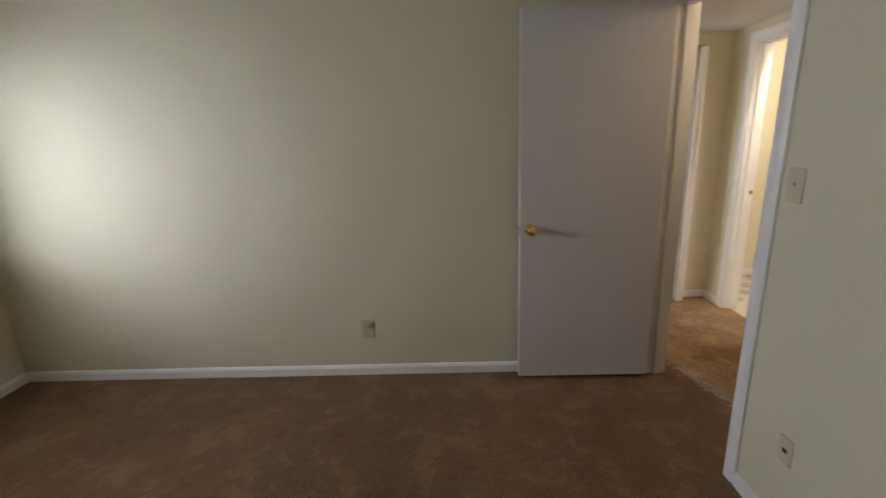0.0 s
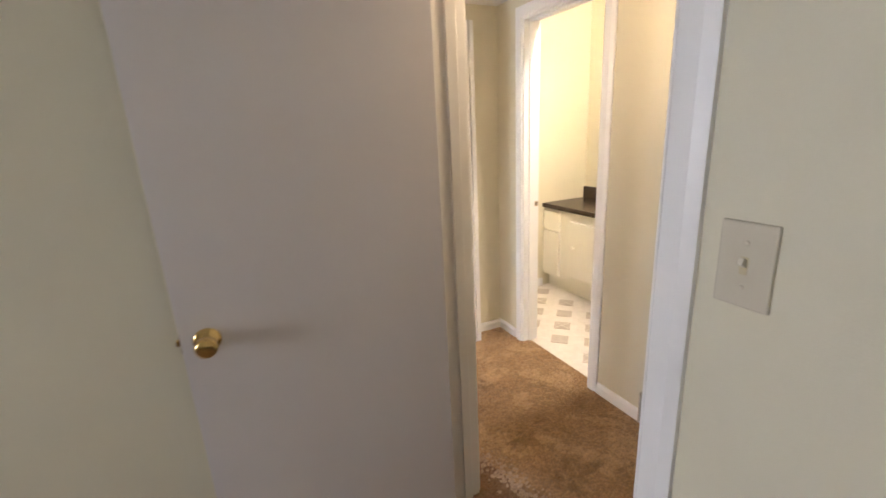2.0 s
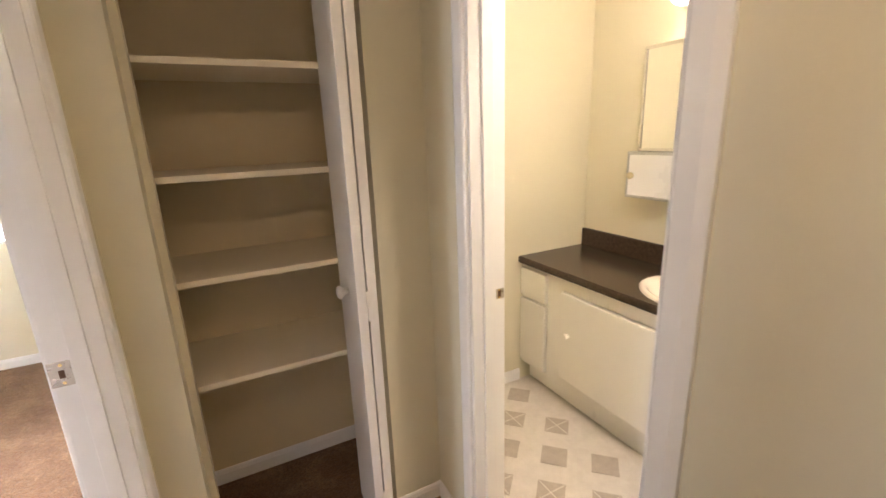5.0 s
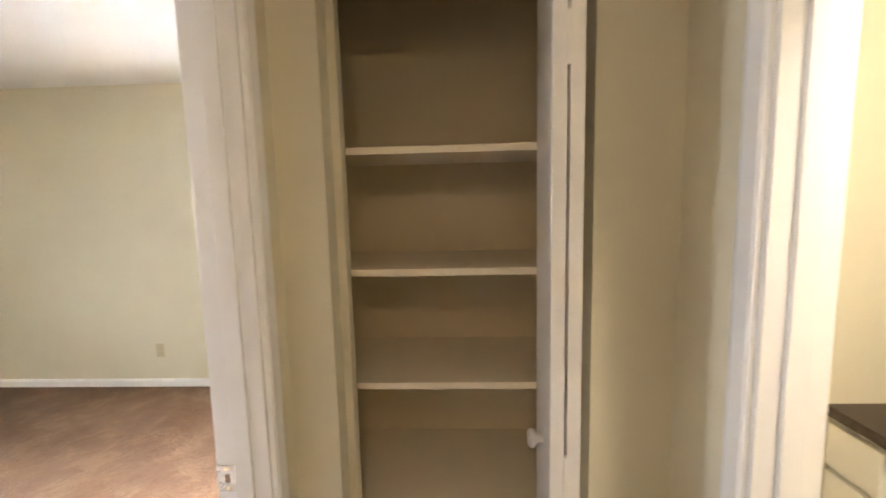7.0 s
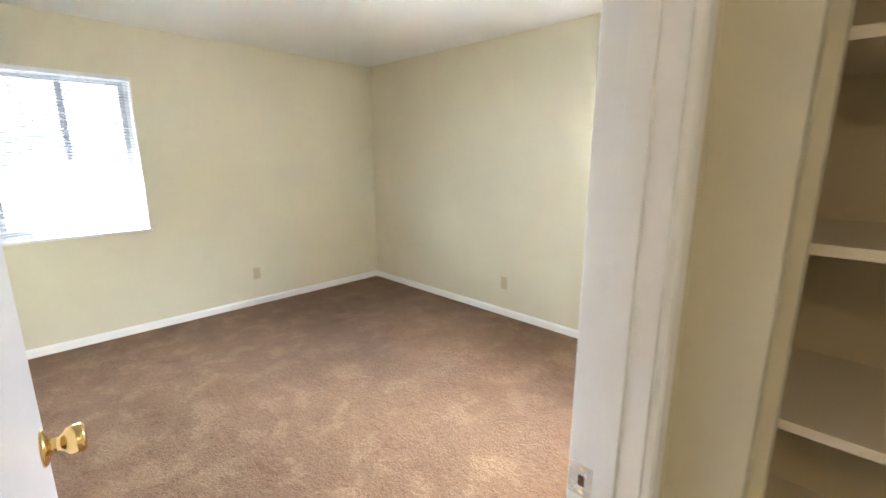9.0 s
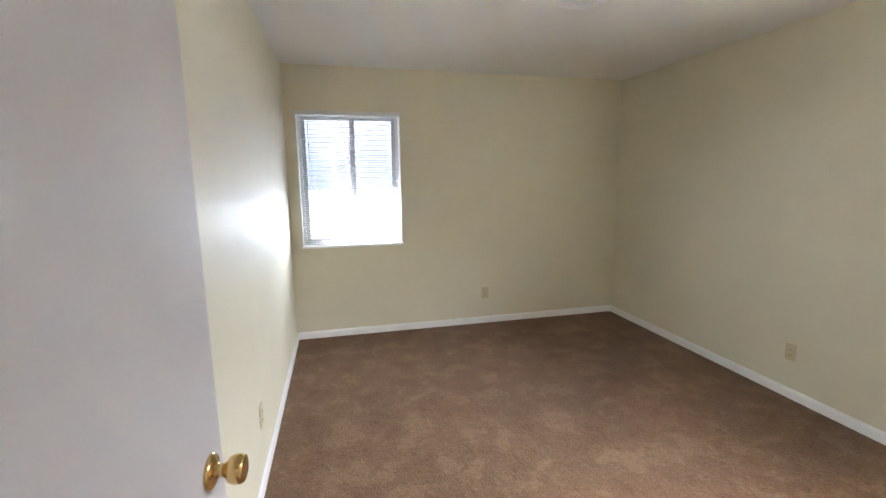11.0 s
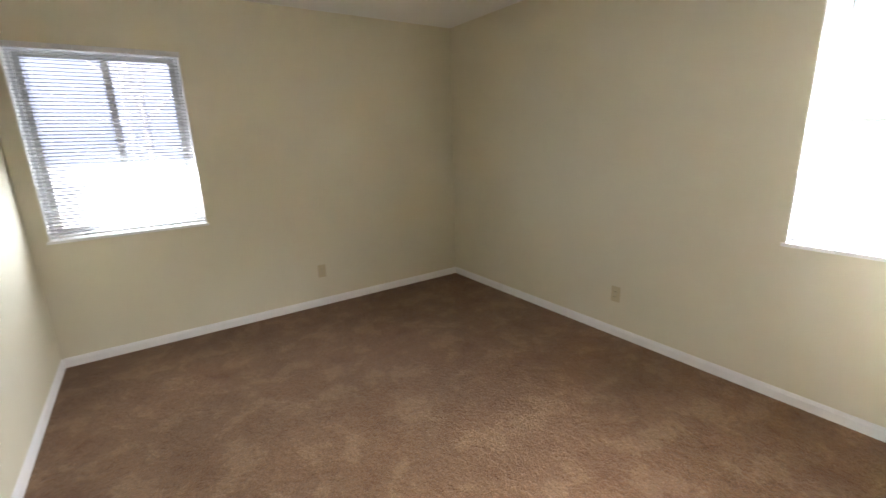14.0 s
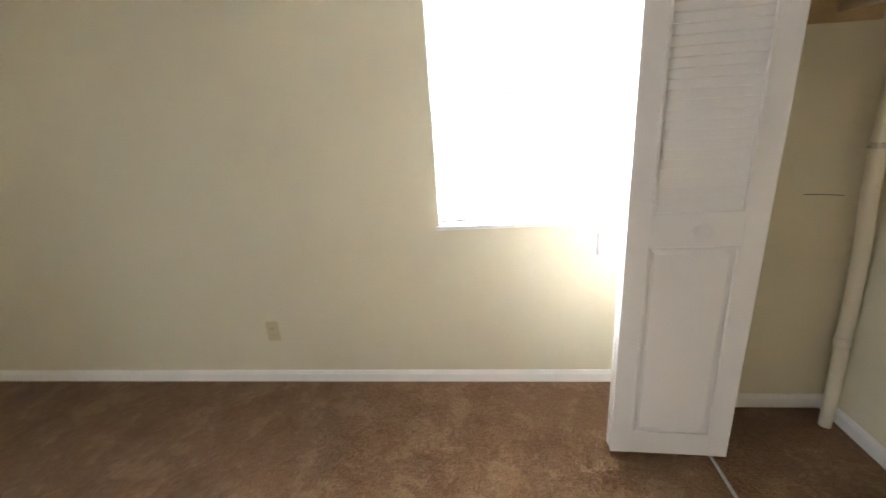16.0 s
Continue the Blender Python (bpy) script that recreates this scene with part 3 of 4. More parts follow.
def switch(m):
    o = thing("light_switch", "almond plastic toggle light switch on the wall", "light switch", "light switches", m=m)
    part("cover_plate", boxes((-0.035, 0.035, -0.006, 0, -0.0575, 0.0575), bevel=0.003), M_ALMOND, o)
    part("slot", boxes((-0.005, 0.005, -0.0066, -0.0055, -0.012, 0.012)), M_IVORY, o)
    bm = bmesh.new()
    box(bm, -0.0035, 0.0035, -0.012, 0, -0.005, 0.005, bevel=0.0015, m=pose(0, -0.004, 0.002, -28, 0, 0))
    part("toggle", bm, M_ALMOND, o)
    for dz in (-0.030, 0.030):
        bm = bmesh.new()
        lathe(bm, [(0, 0.0015), (0.003, 0.001), (0.0035, 0)], 10, pose(0, -0.006, dz, 90, 0, 0))
        part("screw", bm, M_ALMOND, o)
    return o


outlet(pose(-2.099, YN, 0.312))
outlet(pose(XW, 0.905, 0.318, 0, 0, 90))
outlet(pose(-2.115, YS2, 0.340, 0, 0, 180))
outlet(pose(-1.795, YN1, 0.31))
switch(pose(XB, -2.150, 1.240, 0, 0, -90))
switch(pose(XH, -1.664, 1.23, 0, 0, -90))

# telephone jack
jack = thing("phone_jack", "ivory plastic telephone jack plate on the wall", "wall jack", m=pose(XB, -2.30, 0.34, 0, 0, -90))
part("cover_plate", boxes((-0.030, 0.030, -0.006, 0, -0.05, 0.05), bevel=0.003), M_ALMOND, jack)
part("socket", boxes((-0.010, 0.010, -0.0075, -0.005, -0.007, 0.007)), M_DARK, jack)


# ---- linen closet ----
for z in (1.648, 1.330, 1.017, 0.668):
    s = thing("closet_shelf", "cream painted board shelf spanning the linen closet", "shelf", "linen closet shelves", m=pose(0, 0, z))
    part("board", boxes((0.0, 0.80, 0.138, 0.52, -0.019, 0.0), bevel=0.0015), M_SHELF, s)

# bedroom closet: floor track, pipe and rod
solid("trim", boxes((-0.086, -0.074, WC[0], WC[1], 0.0, 0.005), bevel=0.002), M_ALU, "pale metal closet floor strip on the carpet", "trim")

# closet pipe, wire and hanging rod
pipe = thing("drain_pipe", "cream painted bent pipe standing in the closet corner", "pipe", m=pose(0, 0, 0))
part("lower_pipe", tube(bmesh.new(), [(0.466, 2.066, 0), (0.470, 2.072, 0.10), (0.490, 2.105, 0.26), (0.497, 2.122, 0.375)], [0.023, 0.024, 0.026, 0.026], 14), M_PIPE, pipe, smooth=True)
part("coupling", tube(bmesh.new(), [(0.4962, 2.120, 0.36), (0.4975, 2.123, 0.395)], 0.031, 14), M_PIPE, pipe)
part("upper_pipe", tube(bmesh.new(), [(0.497, 2.122, 0.37), (0.494, 2.126, 0.55), (0.482, 2.128, 0.78), (0.458, 2.128, 1.0), (0.448, 2.128, 1.18), (0.448, 2.128, 2.44)], 0.027, 14), M_PIPE, pipe, smooth=True)
part("strap", tube(bmesh.new(), [(0.449, 2.128, 1.16), (0.448, 2.128, 1.18)], 0.032, 14), M_STEEL, pipe)
solid("wall_wire", tube(bmesh.new(), [(0.275, 2.188, 0.985), (0.34, 2.187, 0.983), (0.42, 2.1885, 0.975)], 0.0016, 5), M_DARK, "thin dark wire tacked on the closet wall", "wire", kind="")

rod = thing("closet_rod", "cream painted closet hanging rod in end brackets", "closet rod")
part("pole", tube(bmesh.new(), [(0.262, 0.625, 1.625), (0.262, 2.172, 1.625)], 0.016, 14), M_PIPE, rod, smooth=True)
for y in (0.62, 2.172):
    part("bracket", boxes((0.05, 0.40, y, y + 0.018, 1.58, 1.67), bevel=0.002), M_WOOD, rod)
shelf = thing("closet_top_shelf", "cream painted shelf above the closet rod", "shelf")
part("board", boxes((0.06, 0.53, 0.62, 2.19, 1.672, 1.690), bevel=0.0015), M_SHELF, shelf)

box_t = thing("wall_box", "small white plastic box mounted under the window", "wall box", m=pose(-0.405, YN, 0.752))
part("cover", boxes((-0.035, 0.035, -0.030, 0, -0.055, 0.055), bevel=0.004), M_VINYL, box_t)
part("base_plate", boxes((-0.040, 0.040, -0.004, 0, -0.060, 0.060), bevel=0.001), M_VINYL, box_t)


# ---- bifold doors ----
def bifold_panel(width, z0, z1, thick, rail0, rail1, stile=0.072):
    """One louvered leaf, local x along its width, y through its thickness."""
    bm = bmesh.new()
    box(bm, 0, stile, 0, thick, z0, z1, bevel=0.002)
    box(bm, width - stile, width, 0, thick, z0, z1, bevel=0.002)
    for a, b in ((z0, z0 + 0.095), (rail0, rail1), (z1 - 0.075, z1)):
        box(bm, stile - 0.001, width - stile + 0.001, 0.0015, thick - 0.0015, a, b, bevel=0.002)
    return bm


def bifold(name, label, m_front, m_back, width, z0, z1, rail0, rail1, knob, knob_side, group, flush=False):
    d = thing(name, label, "bifold door", group)
    thick, stile = 0.028, 0.072
    for m in (m_front, m_back):
        if flush:
            leaf = part("leaf", boxes((0, width, 0, thick, z0, z1), bevel=0.002), M_DOOR, d)
            leaf.matrix_local = m
            continue
        leaf = part("leaf", bifold_panel(width, z0, z1, thick, rail0, rail1, stile), M_DOOR, d)
        leaf.matrix_local = m
        bm = bmesh.new()
        x0, x1, a, b = stile, width - stile, z0 + 0.095, rail0
        for y, s in ((0.005, 1), (thick - 0.005, -1)):
            o = [bm.verts.new(v) for v in ((x0, y + s * 0.0085, a), (x1, y + s * 0.0085, a), (x1, y + s * 0.0085, b), (x0, y + s * 0.0085, b))]
            i = [bm.verts.new(v) for v in ((x0 + 0.03, y - s * 0.001, a + 0.03), (x1 - 0.03, y - s * 0.001, a + 0.03), (x1 - 0.03, y - s * 0.001, b - 0.03), (x0 + 0.03, y - s * 0.001, b - 0.03))]
            for k in range(4):
                bm.faces.new([o[k], o[(k + 1) % 4], i[(k + 1) % 4], i[k]])
            bm.faces.new(i)
        part("panel", bm, M_DOOR, leaf)
        bm = bmesh.new()
        for y0, y1 in ((-0.003, 0.007), (thick - 0.007, thick - 0.001)):
            for c, e in ((x0, 0), (x1 - 0.010, 0)):
                box(bm, c, c + 0.010, y0, y1, a, b, bevel=0.002)
                box(bm, c, c + 0.010, y0, y1, rail1, z1 - 0.075, bevel=0.002)
            for c in (a, b - 0.010, rail1, z1 - 0.085):
                box(bm, x0 + 0.010, x1 - 0.010, y0, y1, c, c + 0.010, bevel=0.002)
        part("moulding", bm, M_DOOR, leaf)
        me = None
        z = rail1 + 0.020
        while z < z1 - 0.090:
            if me is None:
                sb = bmesh.new()
                box(sb, 0, x1 - x0, -0.0185, 0.0185, -0.0035, 0.0035)
                me = mesh_of("louver", sb, M_DOOR)
            s = new("louver", me)
            s.parent = leaf
            s.matrix_local = pose(x0, thick / 2, z, 73, 0, 0)
            z += 0.030
    bm = bmesh.new()
    lathe(bm, [(0, 0), (0.011, 0), (0.010, 0.010), (0.014, 0.016), (0.021, 0.022), (0.022, 0.029), (0.016, 0.035), (0, 0.037)], 20, knob)
    part("knob", bm, M_DOOR, d, "white round wooden knob", smooth=True)
    for z in (() if flush else (z0 + 0.2, (rail0 + rail1) / 2, z1 - 0.2)):
        e = m_front @ Vector((0.0 if knob_side > 0 else width, 0.029, z))
        part("hinge", boxes((e.x - 0.004, e.x + 0.004, e.y - 0.004, e.y + 0.004, z - 0.025, z + 0.025)), M_TRIM, d)
    if flush:
        for z in (z0 + 0.2, HINGE_Z, z1 - 0.2):
            e = m_front @ Vector((0, -0.0025, z))
            part("hinge", boxes((e.x - 0.0035, e.x + 0.0035, e.y - 0.002, e.y + 0.010, z - 0.048, z + 0.048), bevel=0.001), M_TRIM, d, "white painted hinge between the leaves")
    return d


HINGE_Z = 0.935
ang = math.degrees(math.atan2(1.859 - 1.879, 0.436))
bifold("bifold_door", "white louvered wooden bifold closet door folded open", pose(-0.470, 1.879, 0, 0, 0, ang), pose(-0.470, 1.911, 0, 0, 0, 0.6), 0.436,
       0.020, 2.005, 0.900, 1.010, pose(-0.250, 1.8690, 0.960, 90, 0, 0), 1, "bifold doors")
bifold("bifold_door", "white wooden bifold linen closet door folded open", pose(0.620, -0.147, 0, 0, 0, 85.6), pose(0.653, -0.147, 0, 0, 0, 87.0), 0.295,
       0.020, 2.000, 0.872, 0.980, pose(0.602, -0.01, 0.945, 0, -90, 0), 1, "bifold doors", flush=True)
solid("closet_track", boxes((-0.070, -0.040, WC[0], WC[1], 2.010, 2.030), bevel=0.001), M_ALU, "grey metal bifold door track", "trim")
solid("linen_track", boxes((CL[0], CL[1], 0.04, 0.07, 2.010, 2.030), bevel=0.001), M_ALU, "grey metal bifold door track", "trim")


# ---- bathroom ----
VX, VY0, VY1, VZ = 1.690, -0.86, 0.528, 0.757
van = thing("vanity_cabinet", "cream painted bathroom vanity cabinet with drawer and door", "vanity cabinet")
part("carcass", boxes((VX + 0.050, XE, VY0, VY0 + 0.018, 0.115, VZ - 0.036), (VX + 0.050, XE, VY1 - 0.018, VY1, 0.115, VZ - 0.036), (VX + 0.050, XE, VY0 + 0.018, VY1 - 0.018, 0.115, 0.130), bevel=0.0015), M_VANITY, van)
part("face_frame", boxes(
    (VX + 0.030, VX + 0.050, VY0, VY1, 0.700, VZ - 0.036), (VX + 0.030, VX + 0.050, 0.526, VY1, 0.115, 0.700), (VX + 0.030, VX + 0.050, 0.204, 0.316, 0.115, 0.700),
    (VX + 0.030, VX + 0.050, 0.316, 0.526, 0.115, 0.133), (VX + 0.030, VX + 0.050, 0.316, 0.526, 0.523, 0.534),
    (VX + 0.030, VX + 0.050, VY0, 0.204, 0.115, 0.176), (VX + 0.030, VX + 0.050, VY0, 0.204, 0.650, 0.700), (VX + 0.030, VX + 0.050, VY0, -0.840, 0.176, 0.650),
    (VX + 0.030, VX + 0.050, -0.390, -0.344, 0.176, 0.650)), M_VANITY, van)
part("toe_kick", boxes((VX + 0.090, XE, VY0, VY1, 0.0, 0.115)), M_VANITY, van)
FX = VX + 0.030


def lipped(name, y0, y1, z0, z1, knob=None):
    ob = part(name, boxes((FX - 0.018, FX + 0.010, y0, y1, z0, z1), bevel=0.004), M_VANITY, van)
    if knob:
        bm = bmesh.new()
        lathe(bm, [(0, 0), (0.008, 0), (0.007, 0.010), (0.013, 0.017), (0.014, 0.022), (0.009, 0.026), (0, 0.027)], 18, pose(FX - 0.018, knob[0], knob[1], 0, -90, 0))
        part("knob", bm, M_VANITY, ob, smooth=True)
    return ob


lipped("drawer_front", 0.322, 0.522, 0.538, 0.695)
lipped("drawer_front", 0.322, 0.522, 0.138, 0.520)
lipped("cabinet_door", -0.340, 0.200, 0.180, 0.645, (0.140, 0.437))
lipped("cabinet_door", -0.835, -0.395, 0.180, 0.645, (-0.45, 0.440))
top = thing("countertop", "dark brown laminate vanity countertop with backsplash", "countertop")
SX, SY = 1.925, -0.360
bm = bmesh.new()
nose = 0.007
rect = [(VX + nose, VY0 - 0.01), (XE - 0.001, VY0 - 0.01), (XE - 0.001, VY1), (VX + nose, VY1)]
loop = [bm.verts.new((x, y, VZ)) for x, y in rect]
ring = [bm.verts.new((SX + 0.175 * math.cos(2 * math.pi * a / 40), SY + 0.225 * math.sin(2 * math.pi * a / 40), VZ)) for a in range(40)]
edges = [bm.edges.new((c[a], c[(a + 1) % len(c)])) for c in (loop, ring) for a in range(len(c))]
bmesh.ops.triangle_fill(bm, use_beauty=True, edges=edges)
part("slab", bm, M_COUNTER, top)
bm = bmesh.new()
edge = [(nose, 0), (0.003, -0.002), (0.0, -0.007), (0.0, -0.030), (0.003, -0.036), (0.03, -0.036)]
r0 = [bm.verts.new((VX + p, VY0 - 0.01, VZ + q)) for p, q in edge]
r1 = [bm.verts.new((VX + p, VY1, VZ + q)) for p, q in edge]
for a in range(len(edge) - 1):
    bm.faces.new([r0[a], r0[a + 1], r1[a + 1], r1[a]])
part("front_edge", bm, M_COUNTER, top, smooth=True)
part("backsplash", boxes((XE - 0.022, XE - 0.001, VY0 - 0.01, VY1, VZ - 0.002, VZ + 0.100), bevel=0.005), M_COUNTER, top)

sink = thing("bathroom_sink", "almond oval drop-in sink set into the counter", "sink", m=pose(SX, SY, VZ))
bm = bmesh.new()
prof = [(1.0, 0.000), (1.0, 0.008), (0.975, 0.014), (0.93, 0.015), (0.88, 0.010), (0.84, -0.006), (0.79, -0.035), (0.70, -0.080), (0.55, -0.115), (0.30, -0.130), (0.10, -0.132)]
lathe(bm, prof, 40, Matrix.Diagonal((0.205, 0.255, 1, 1)))
part("basin", bm, M_PORC, sink, smooth=True)
bm = bmesh.new()
lathe(bm, [(0.024, -0.132), (0.023, -0.129), (0.012, -0.130), (0, -0.131)], 16)
part("drain", bm, M_CHROME, sink, smooth=True)
tap = thing("faucet", "chrome two-handle bathroom faucet on the sink", "faucet", m=pose(2.095, -0.300, VZ + 0.012))
part("base", boxes((-0.025, 0.025, -0.085, 0.085, 0.0, 0.018), bevel=0.006), M_CHROME, tap)
part("spout", tube(bmesh.new(), [(0.0, 0, 0.015), (-0.005, 0, 0.05), (-0.04, 0, 0.068), (-0.10, 0, 0.060), (-0.115, 0, 0.045)], [0.015, 0.014, 0.012, 0.011, 0.010], 14), M_CHROME, tap, smooth=True)
for y in (-0.062, 0.062):
    bm = bmesh.new()
    lathe(bm, [(0, 0.016), (0.018, 0.016), (0.016, 0.030), (0.022, 0.036), (0.022, 0.052), (0.014, 0.058), (0, 0.059)], 14, pose(0, y, 0))
    part("handle", bm, M_CHROME, tap, smooth=True)

cab = thing("medicine_cabinet", "wall mirror over a white sliding-door medicine cabinet in chrome trim", "medicine cabinet")
MX = 2.105
CY0, CY1 = -0.64, 0.142
part("mirror", boxes((MX, XE, CY0 + 0.012, CY1 - 0.012, 1.318, 1.760)), M_MIRROR, cab, "silvered mirror")
for s in ((CY0, CY1, 1.757, 1.771), (CY0, CY1, 1.306, 1.320), (CY1 - 0.012, CY1, 1.320, 1.757), (CY0, CY0 + 0.012, 1.320, 1.757)):
    part("mirror_frame", boxes((MX - 0.006, XE, *s), bevel=0.002), M_CHROME, cab)
LX = 2.09
L0, L1 = -0.70, 0.190
part("lower_body", boxes((LX + 0.008, XE, L0 + 0.004, L1 - 0.004, 1.088, 1.298), bevel=0.001), M_VINYL, cab)
for s in ((L0, L1, 1.290, 1.304), (L0, L1, 1.082, 1.094), (L1 - 0.010, L1, 1.094, 1.290), (L0, L0 + 0.010, 1.094, 1.290)):
    part("trim", boxes((LX, XE, *s), bevel=0.002), M_ALU, cab)
part("sliding_door", boxes((LX + 0.003, LX + 0.007, -0.20, L1 - 0.010, 1.096, 1.288), bevel=0.001), M_VINYL, cab)
part("sliding_door", boxes((LX + 0.0075, LX + 0.0115, L0 + 0.010, -0.19, 1.096, 1.288), bevel=0.001), M_VINYL, cab)
bm = bmesh.new()
lathe(bm, [(0, 0), (0.012, 0), (0.012, 0.006), (0.017, 0.012), (0.016, 0.020), (0, 0.022)], 18, pose(LX + 0.003, 0.160, 1.190, 0, -90, 0))
part("knob", bm, M_IVORY, cab, smooth=True)

lamp = thing("vanity_light", "lit vanity light bar with white globes above the mirror", "wall lamp")
part("backplate", boxes((XE - 0.030, XE, -0.760, 0.010, 1.900, 1.985), bevel=0.006), M_CHROME, lamp)
for y in (-0.045, -0.255, -0.465, -0.675):
    bm = bmesh.new()
    lathe(bm, [(0, 0), (0.030, 0), (0.032, 0.012), (0.026, 0.030), (0, 0.032)], 16, pose(XE - 0.030, y, 1.945, 0, -90, 0))
    socket = part("socket", bm, M_CHROME, lamp, smooth=True)
    bm = bmesh.new()
    bmesh.ops.create_uvsphere(bm, u_segments=20, v_segments=12, radius=0.055, matrix=pose(XE - 0.105, y, 1.945))
    part("globe", bm, M_BULB, lamp, "lit white glass globe", smooth=True)

# squares printed in relief on the vinyl, every second one crossed by pale lines
P, H2 = 0.216, 0.056


def floor_square(crossed):
    bm = bmesh.new()
    box(bm, -H2, H2, -H2, H2, 0, 0.003)
    n = len(bm.faces)
    if crossed:
        for a in (45, -45):
            box(bm, -H2 * 1.28, H2 * 1.28, -0.0022, 0.0022, 0.002, 0.0036, m=pose(0, 0, 0, 0, 0, a))
    me = mesh_of("tile", bm, M_VTILE)
    me.materials.append(M_VFLOOR)
    for k, f in enumerate(me.polygons):
        f.material_index = 1 if k >= n else 0
    return me


squares = (floor_square(False), floor_square(True))
floor_b = bpy.data.objects["floor_bath"]
for i in range(-14, 22):
    for j in range(-14, 22):
        x, y = 1.445 + (i + j) * P * 0.7071, -0.066 + (i - j) * P * 0.7071
        if XH + 0.14 < x < 1.72 and -1.66 < y < 0.44:
            t = new("tile", squares[i % 2])
            t.parent = floor_b
            t.matrix_local = pose(x, y, -0.0035, 0, 0, 45)


# ---- ceiling lamp ----
cl = thing("ceiling_light", "unlit frosted bowl ceiling light with nickel clips", "ceiling light", m=pose(-2.16, 0.755, CEIL))
bm = bmesh.new()
lathe(bm, [(0, 0), (0.135, 0), (0.140, -0.008), (0.130, -0.022), (0.08, -0.026), (0, -0.026)], 32)
part("pan", bm, M_STEEL, cl, smooth=True)
bm = bmesh.new()
lathe(bm, [(0.150, -0.028), (0.150, -0.036), (0.135, -0.056), (0.10, -0.074), (0.05, -0.083), (0, -0.085)], 32)
part("bowl", bm, M_FROST, cl, smooth=True)
for k in range(3):
    a = math.radians(20 + 120 * k)
    part("clip", tube(bmesh.new(), [(0.13 * math.cos(a), 0.13 * math.sin(a), -0.01), (0.158 * math.cos(a), 0.158 * math.sin(a), -0.022), (0.152 * math.cos(a), 0.152 * math.sin(a), -0.046)], 0.010, 8), M_STEEL, cl)


hl = thing("hall_ceiling_light", "lit frosted bowl ceiling light in the hallway", "ceiling light", m=pose(0.40, -1.44, HCEIL))
bm = bmesh.new()
lathe(bm, [(0, 0), (0.115, 0), (0.120, -0.008), (0.112, -0.020), (0, -0.022)], 28)
part("pan", bm, M_STEEL, hl, smooth=True)
bm = bmesh.new()
lathe(bm, [(0.108, -0.022), (0.104, -0.040), (0.085, -0.062), (0.05, -0.076), (0, -0.080)], 28)
part("bowl", bm, M_HALLBULB, hl, smooth=True)

# unseen fixture, added to brighten the vanity front and bathroom floor
bl = thing("bathroom_fill_light", "added unseen bowl light that brightens the bathroom", "ceiling light", m=pose(1.17, -0.88, CEIL))
bm = bmesh.new()
lathe(bm, [(0, 0), (0.115, 0), (0.120, -0.008), (0.112, -0.020), (0, -0.022)], 28)
part("pan", bm, M_STEEL, bl, smooth=True)
bm = bmesh.new()
lathe(bm, [(0.108, -0.022), (0.104, -0.040), (0.085, -0.062), (0.05, -0.076), (0, -0.080)], 28)
part("bowl", bm, M_BATHFILL, bl, smooth=True)


# ---- outdoors ----
bm = bmesh.new()
bmesh.ops.create_grid(bm, x_segments=2, y_segments=2, size=1500)
g = solid("ground", bm, M_SNOW, "bright snow covered ground round the house", "ground")
g.location = (0, 0, -0.40)


def grow(bm, rng, base, way, length, radius, depth):
    pts, rad = [Vector(base)], [radius]
    d = Vector(way).normalized()
    n = 4
    for k in range(n):
        d = (d + Vector((rng.uniform(-1, 1), rng.uniform(-1, 1), rng.uniform(-0.3, 0.9))) * 0.16).normalized()
        pts.append(pts[-1] + d * length / n)
        rad.append(radius * (1 - 0.62 * (k + 1) / n))
    tube(bm, pts, rad, 6 if depth > 1 else 4, caps=False)
    if depth == 0:
        return
    for k in range(rng.randint(4, 6)):
        i = rng.randint(1, n)
        side = Vector((rng.uniform(-1, 1), rng.uniform(-1, 1), rng.uniform(0.1, 0.9))).normalized()
        grow(bm, rng, pts[i], d * 0.5 + side, length * rng.uniform(0.45, 0.75), max(rad[i] * 0.7, 0.006), depth - 1)


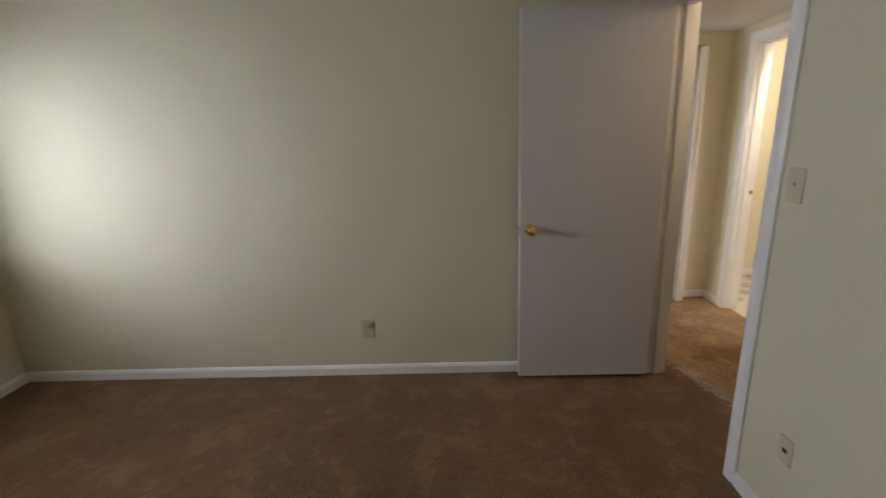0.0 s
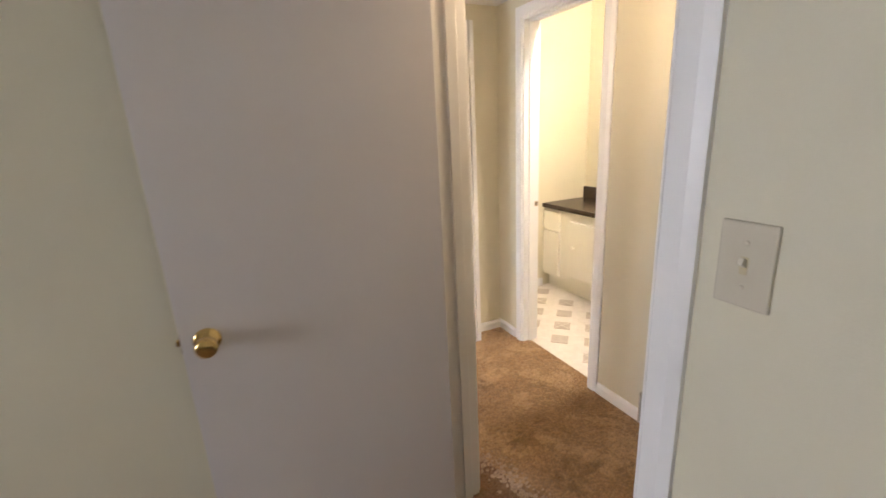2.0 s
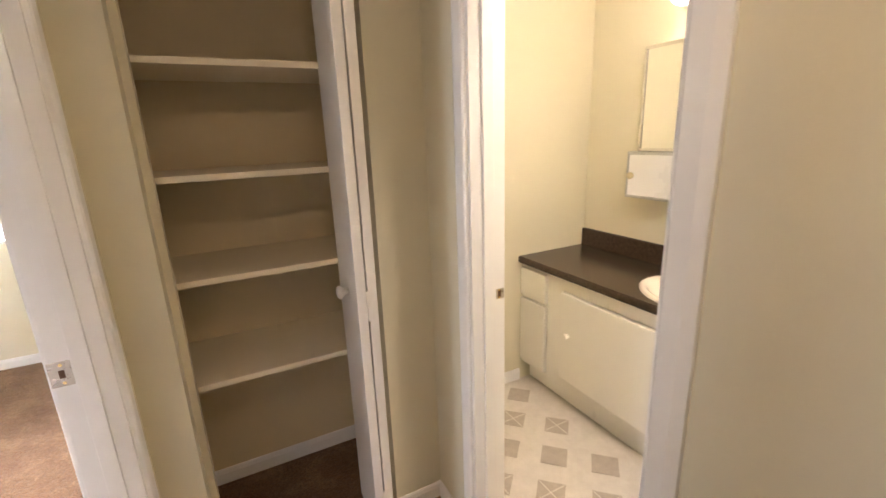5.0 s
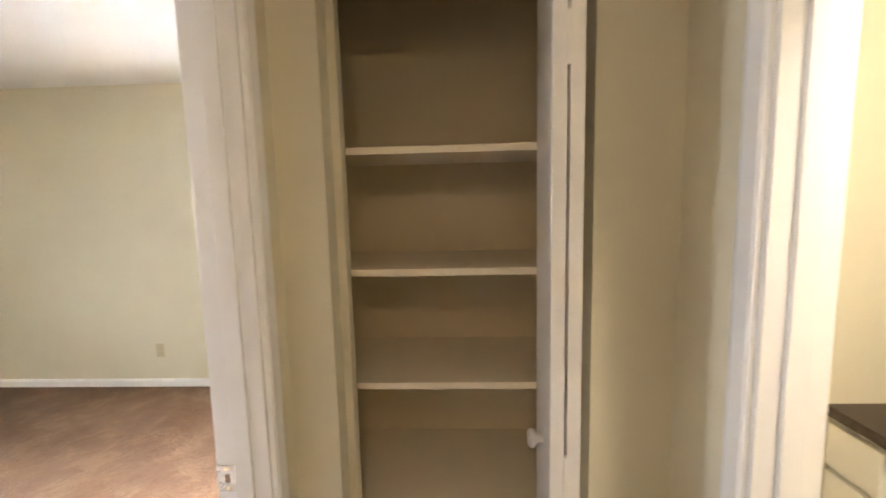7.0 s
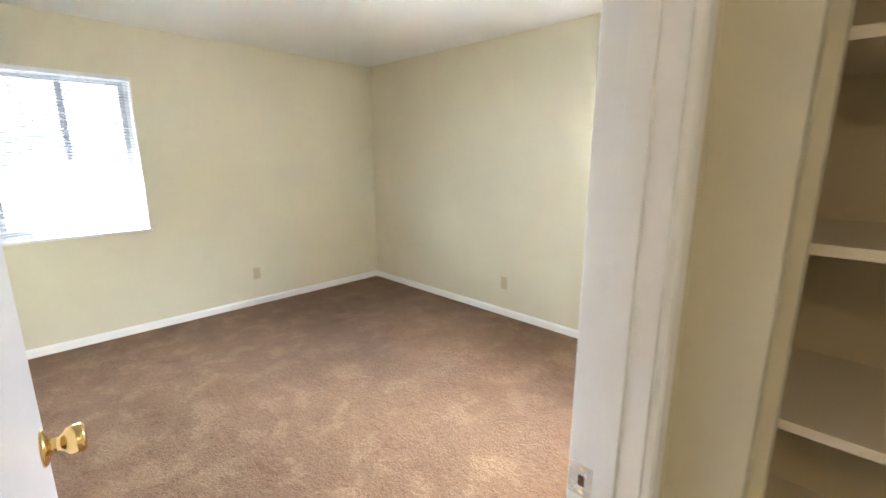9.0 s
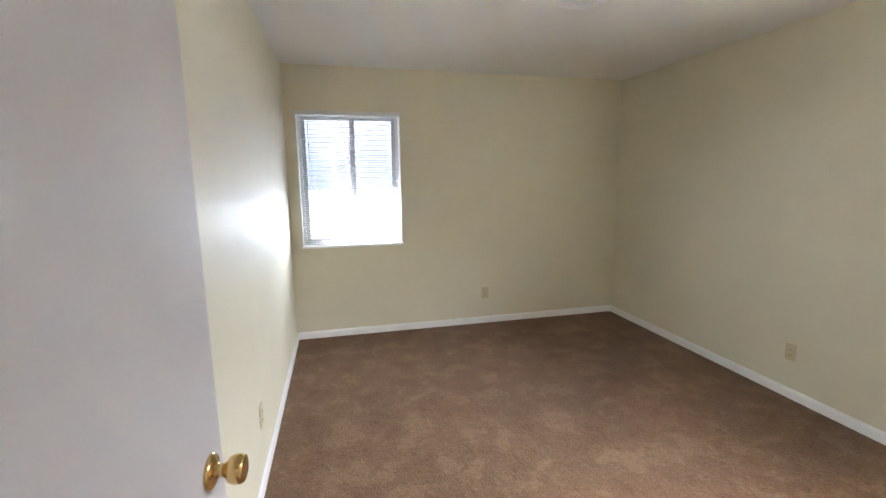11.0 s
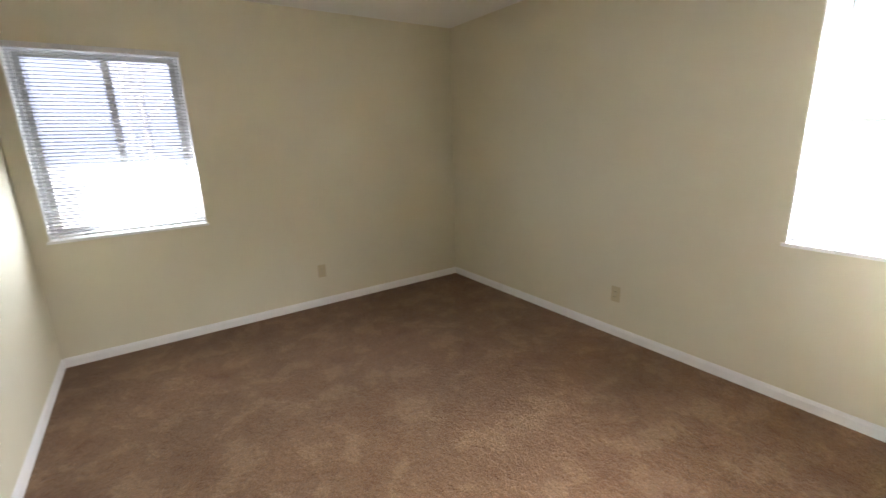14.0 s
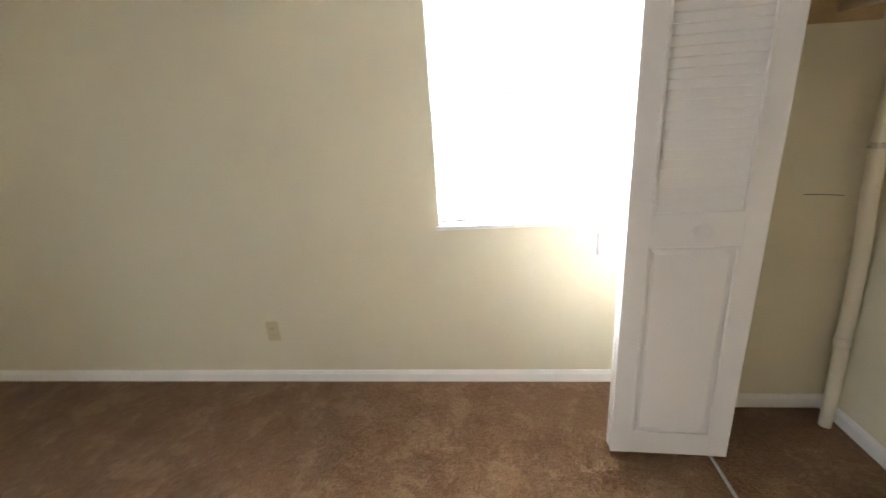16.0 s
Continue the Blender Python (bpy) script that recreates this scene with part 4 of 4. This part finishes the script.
def bare_tree(x, y, height, seed):
    rng = random.Random(seed)
    t = thing("bare_tree", "leafless grey-brown winter tree standing in snow", "tree", "trees outside", m=pose(x, y, -0.42))
    bm = bmesh.new()
    tube(bm, [(0, 0, 0), (0.03, 0.02, height * 0.2), (0.08, -0.04, height * 0.4)], [height * 0.015, height * 0.013, height * 0.011], 8)
    part("trunk", bm, M_BARK, t)
    bm = bmesh.new()
    for k in range(6):
        a = k * 1.05 + rng.uniform(-0.3, 0.3)
        grow(bm, rng, (0.08, -0.04, height * (0.25 + 0.025 * k)), (math.cos(a), math.sin(a), 0.9), height * 0.42, height * 0.007, 2)
    part("crown", bm, M_BARK, t)


for k, (x, y, h) in enumerate(((-22, 5.5, 11), (-24, 0.2, 10), (-26, -7, 11), (-20, -10, 10), (-30, 10, 12))):
    bare_tree(x, y, h, 40 + k)
rng = random.Random(7)
bm = bmesh.new()
for k in range(34):
    a = math.radians(rng.uniform(55, 165))
    r = rng.uniform(45, 62)
    x, y, h = -r * math.sin(a), r * math.cos(a), rng.uniform(8, 14)
    tube(bm, [(x, y, -0.4), (x + 0.2, y, h * 0.5), (x + 0.3, y + 0.2, h)], [0.28, 0.2, 0.05], 5, caps=False)
    for j in range(14):
        z = h * rng.uniform(0.1, 0.95)
        b = rng.uniform(0, 6.28)
        l = rng.uniform(1.2, 3.4)
        tube(bm, [(x + 0.2, y, z), (x + 0.2 + l * math.cos(b), y + l * math.sin(b), z + l * rng.uniform(0.1, 0.9))], [0.09, 0.02], 4, caps=False)
solid("far_woods", bm, M_HAZED_WOODS, "far leafless winter woods beyond the snow", "woods", kind="stuff")


# far haze over the woods, painted as bluish emission on a curved sheet
haze, ht, hp = nodes_of("glowing_haze")
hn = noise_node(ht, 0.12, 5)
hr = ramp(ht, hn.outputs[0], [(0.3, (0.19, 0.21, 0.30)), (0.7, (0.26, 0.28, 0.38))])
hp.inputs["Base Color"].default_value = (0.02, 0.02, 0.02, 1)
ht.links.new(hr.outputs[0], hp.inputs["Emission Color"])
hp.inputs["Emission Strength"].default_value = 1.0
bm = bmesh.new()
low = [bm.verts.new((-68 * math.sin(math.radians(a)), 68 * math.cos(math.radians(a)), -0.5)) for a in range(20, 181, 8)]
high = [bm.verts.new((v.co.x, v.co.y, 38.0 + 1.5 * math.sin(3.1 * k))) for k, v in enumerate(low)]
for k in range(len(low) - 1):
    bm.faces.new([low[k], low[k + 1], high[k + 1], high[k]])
solid("backdrop", bm, haze, "glowing pale bluish sheet standing in for winter haze beyond the trees", "backdrop")
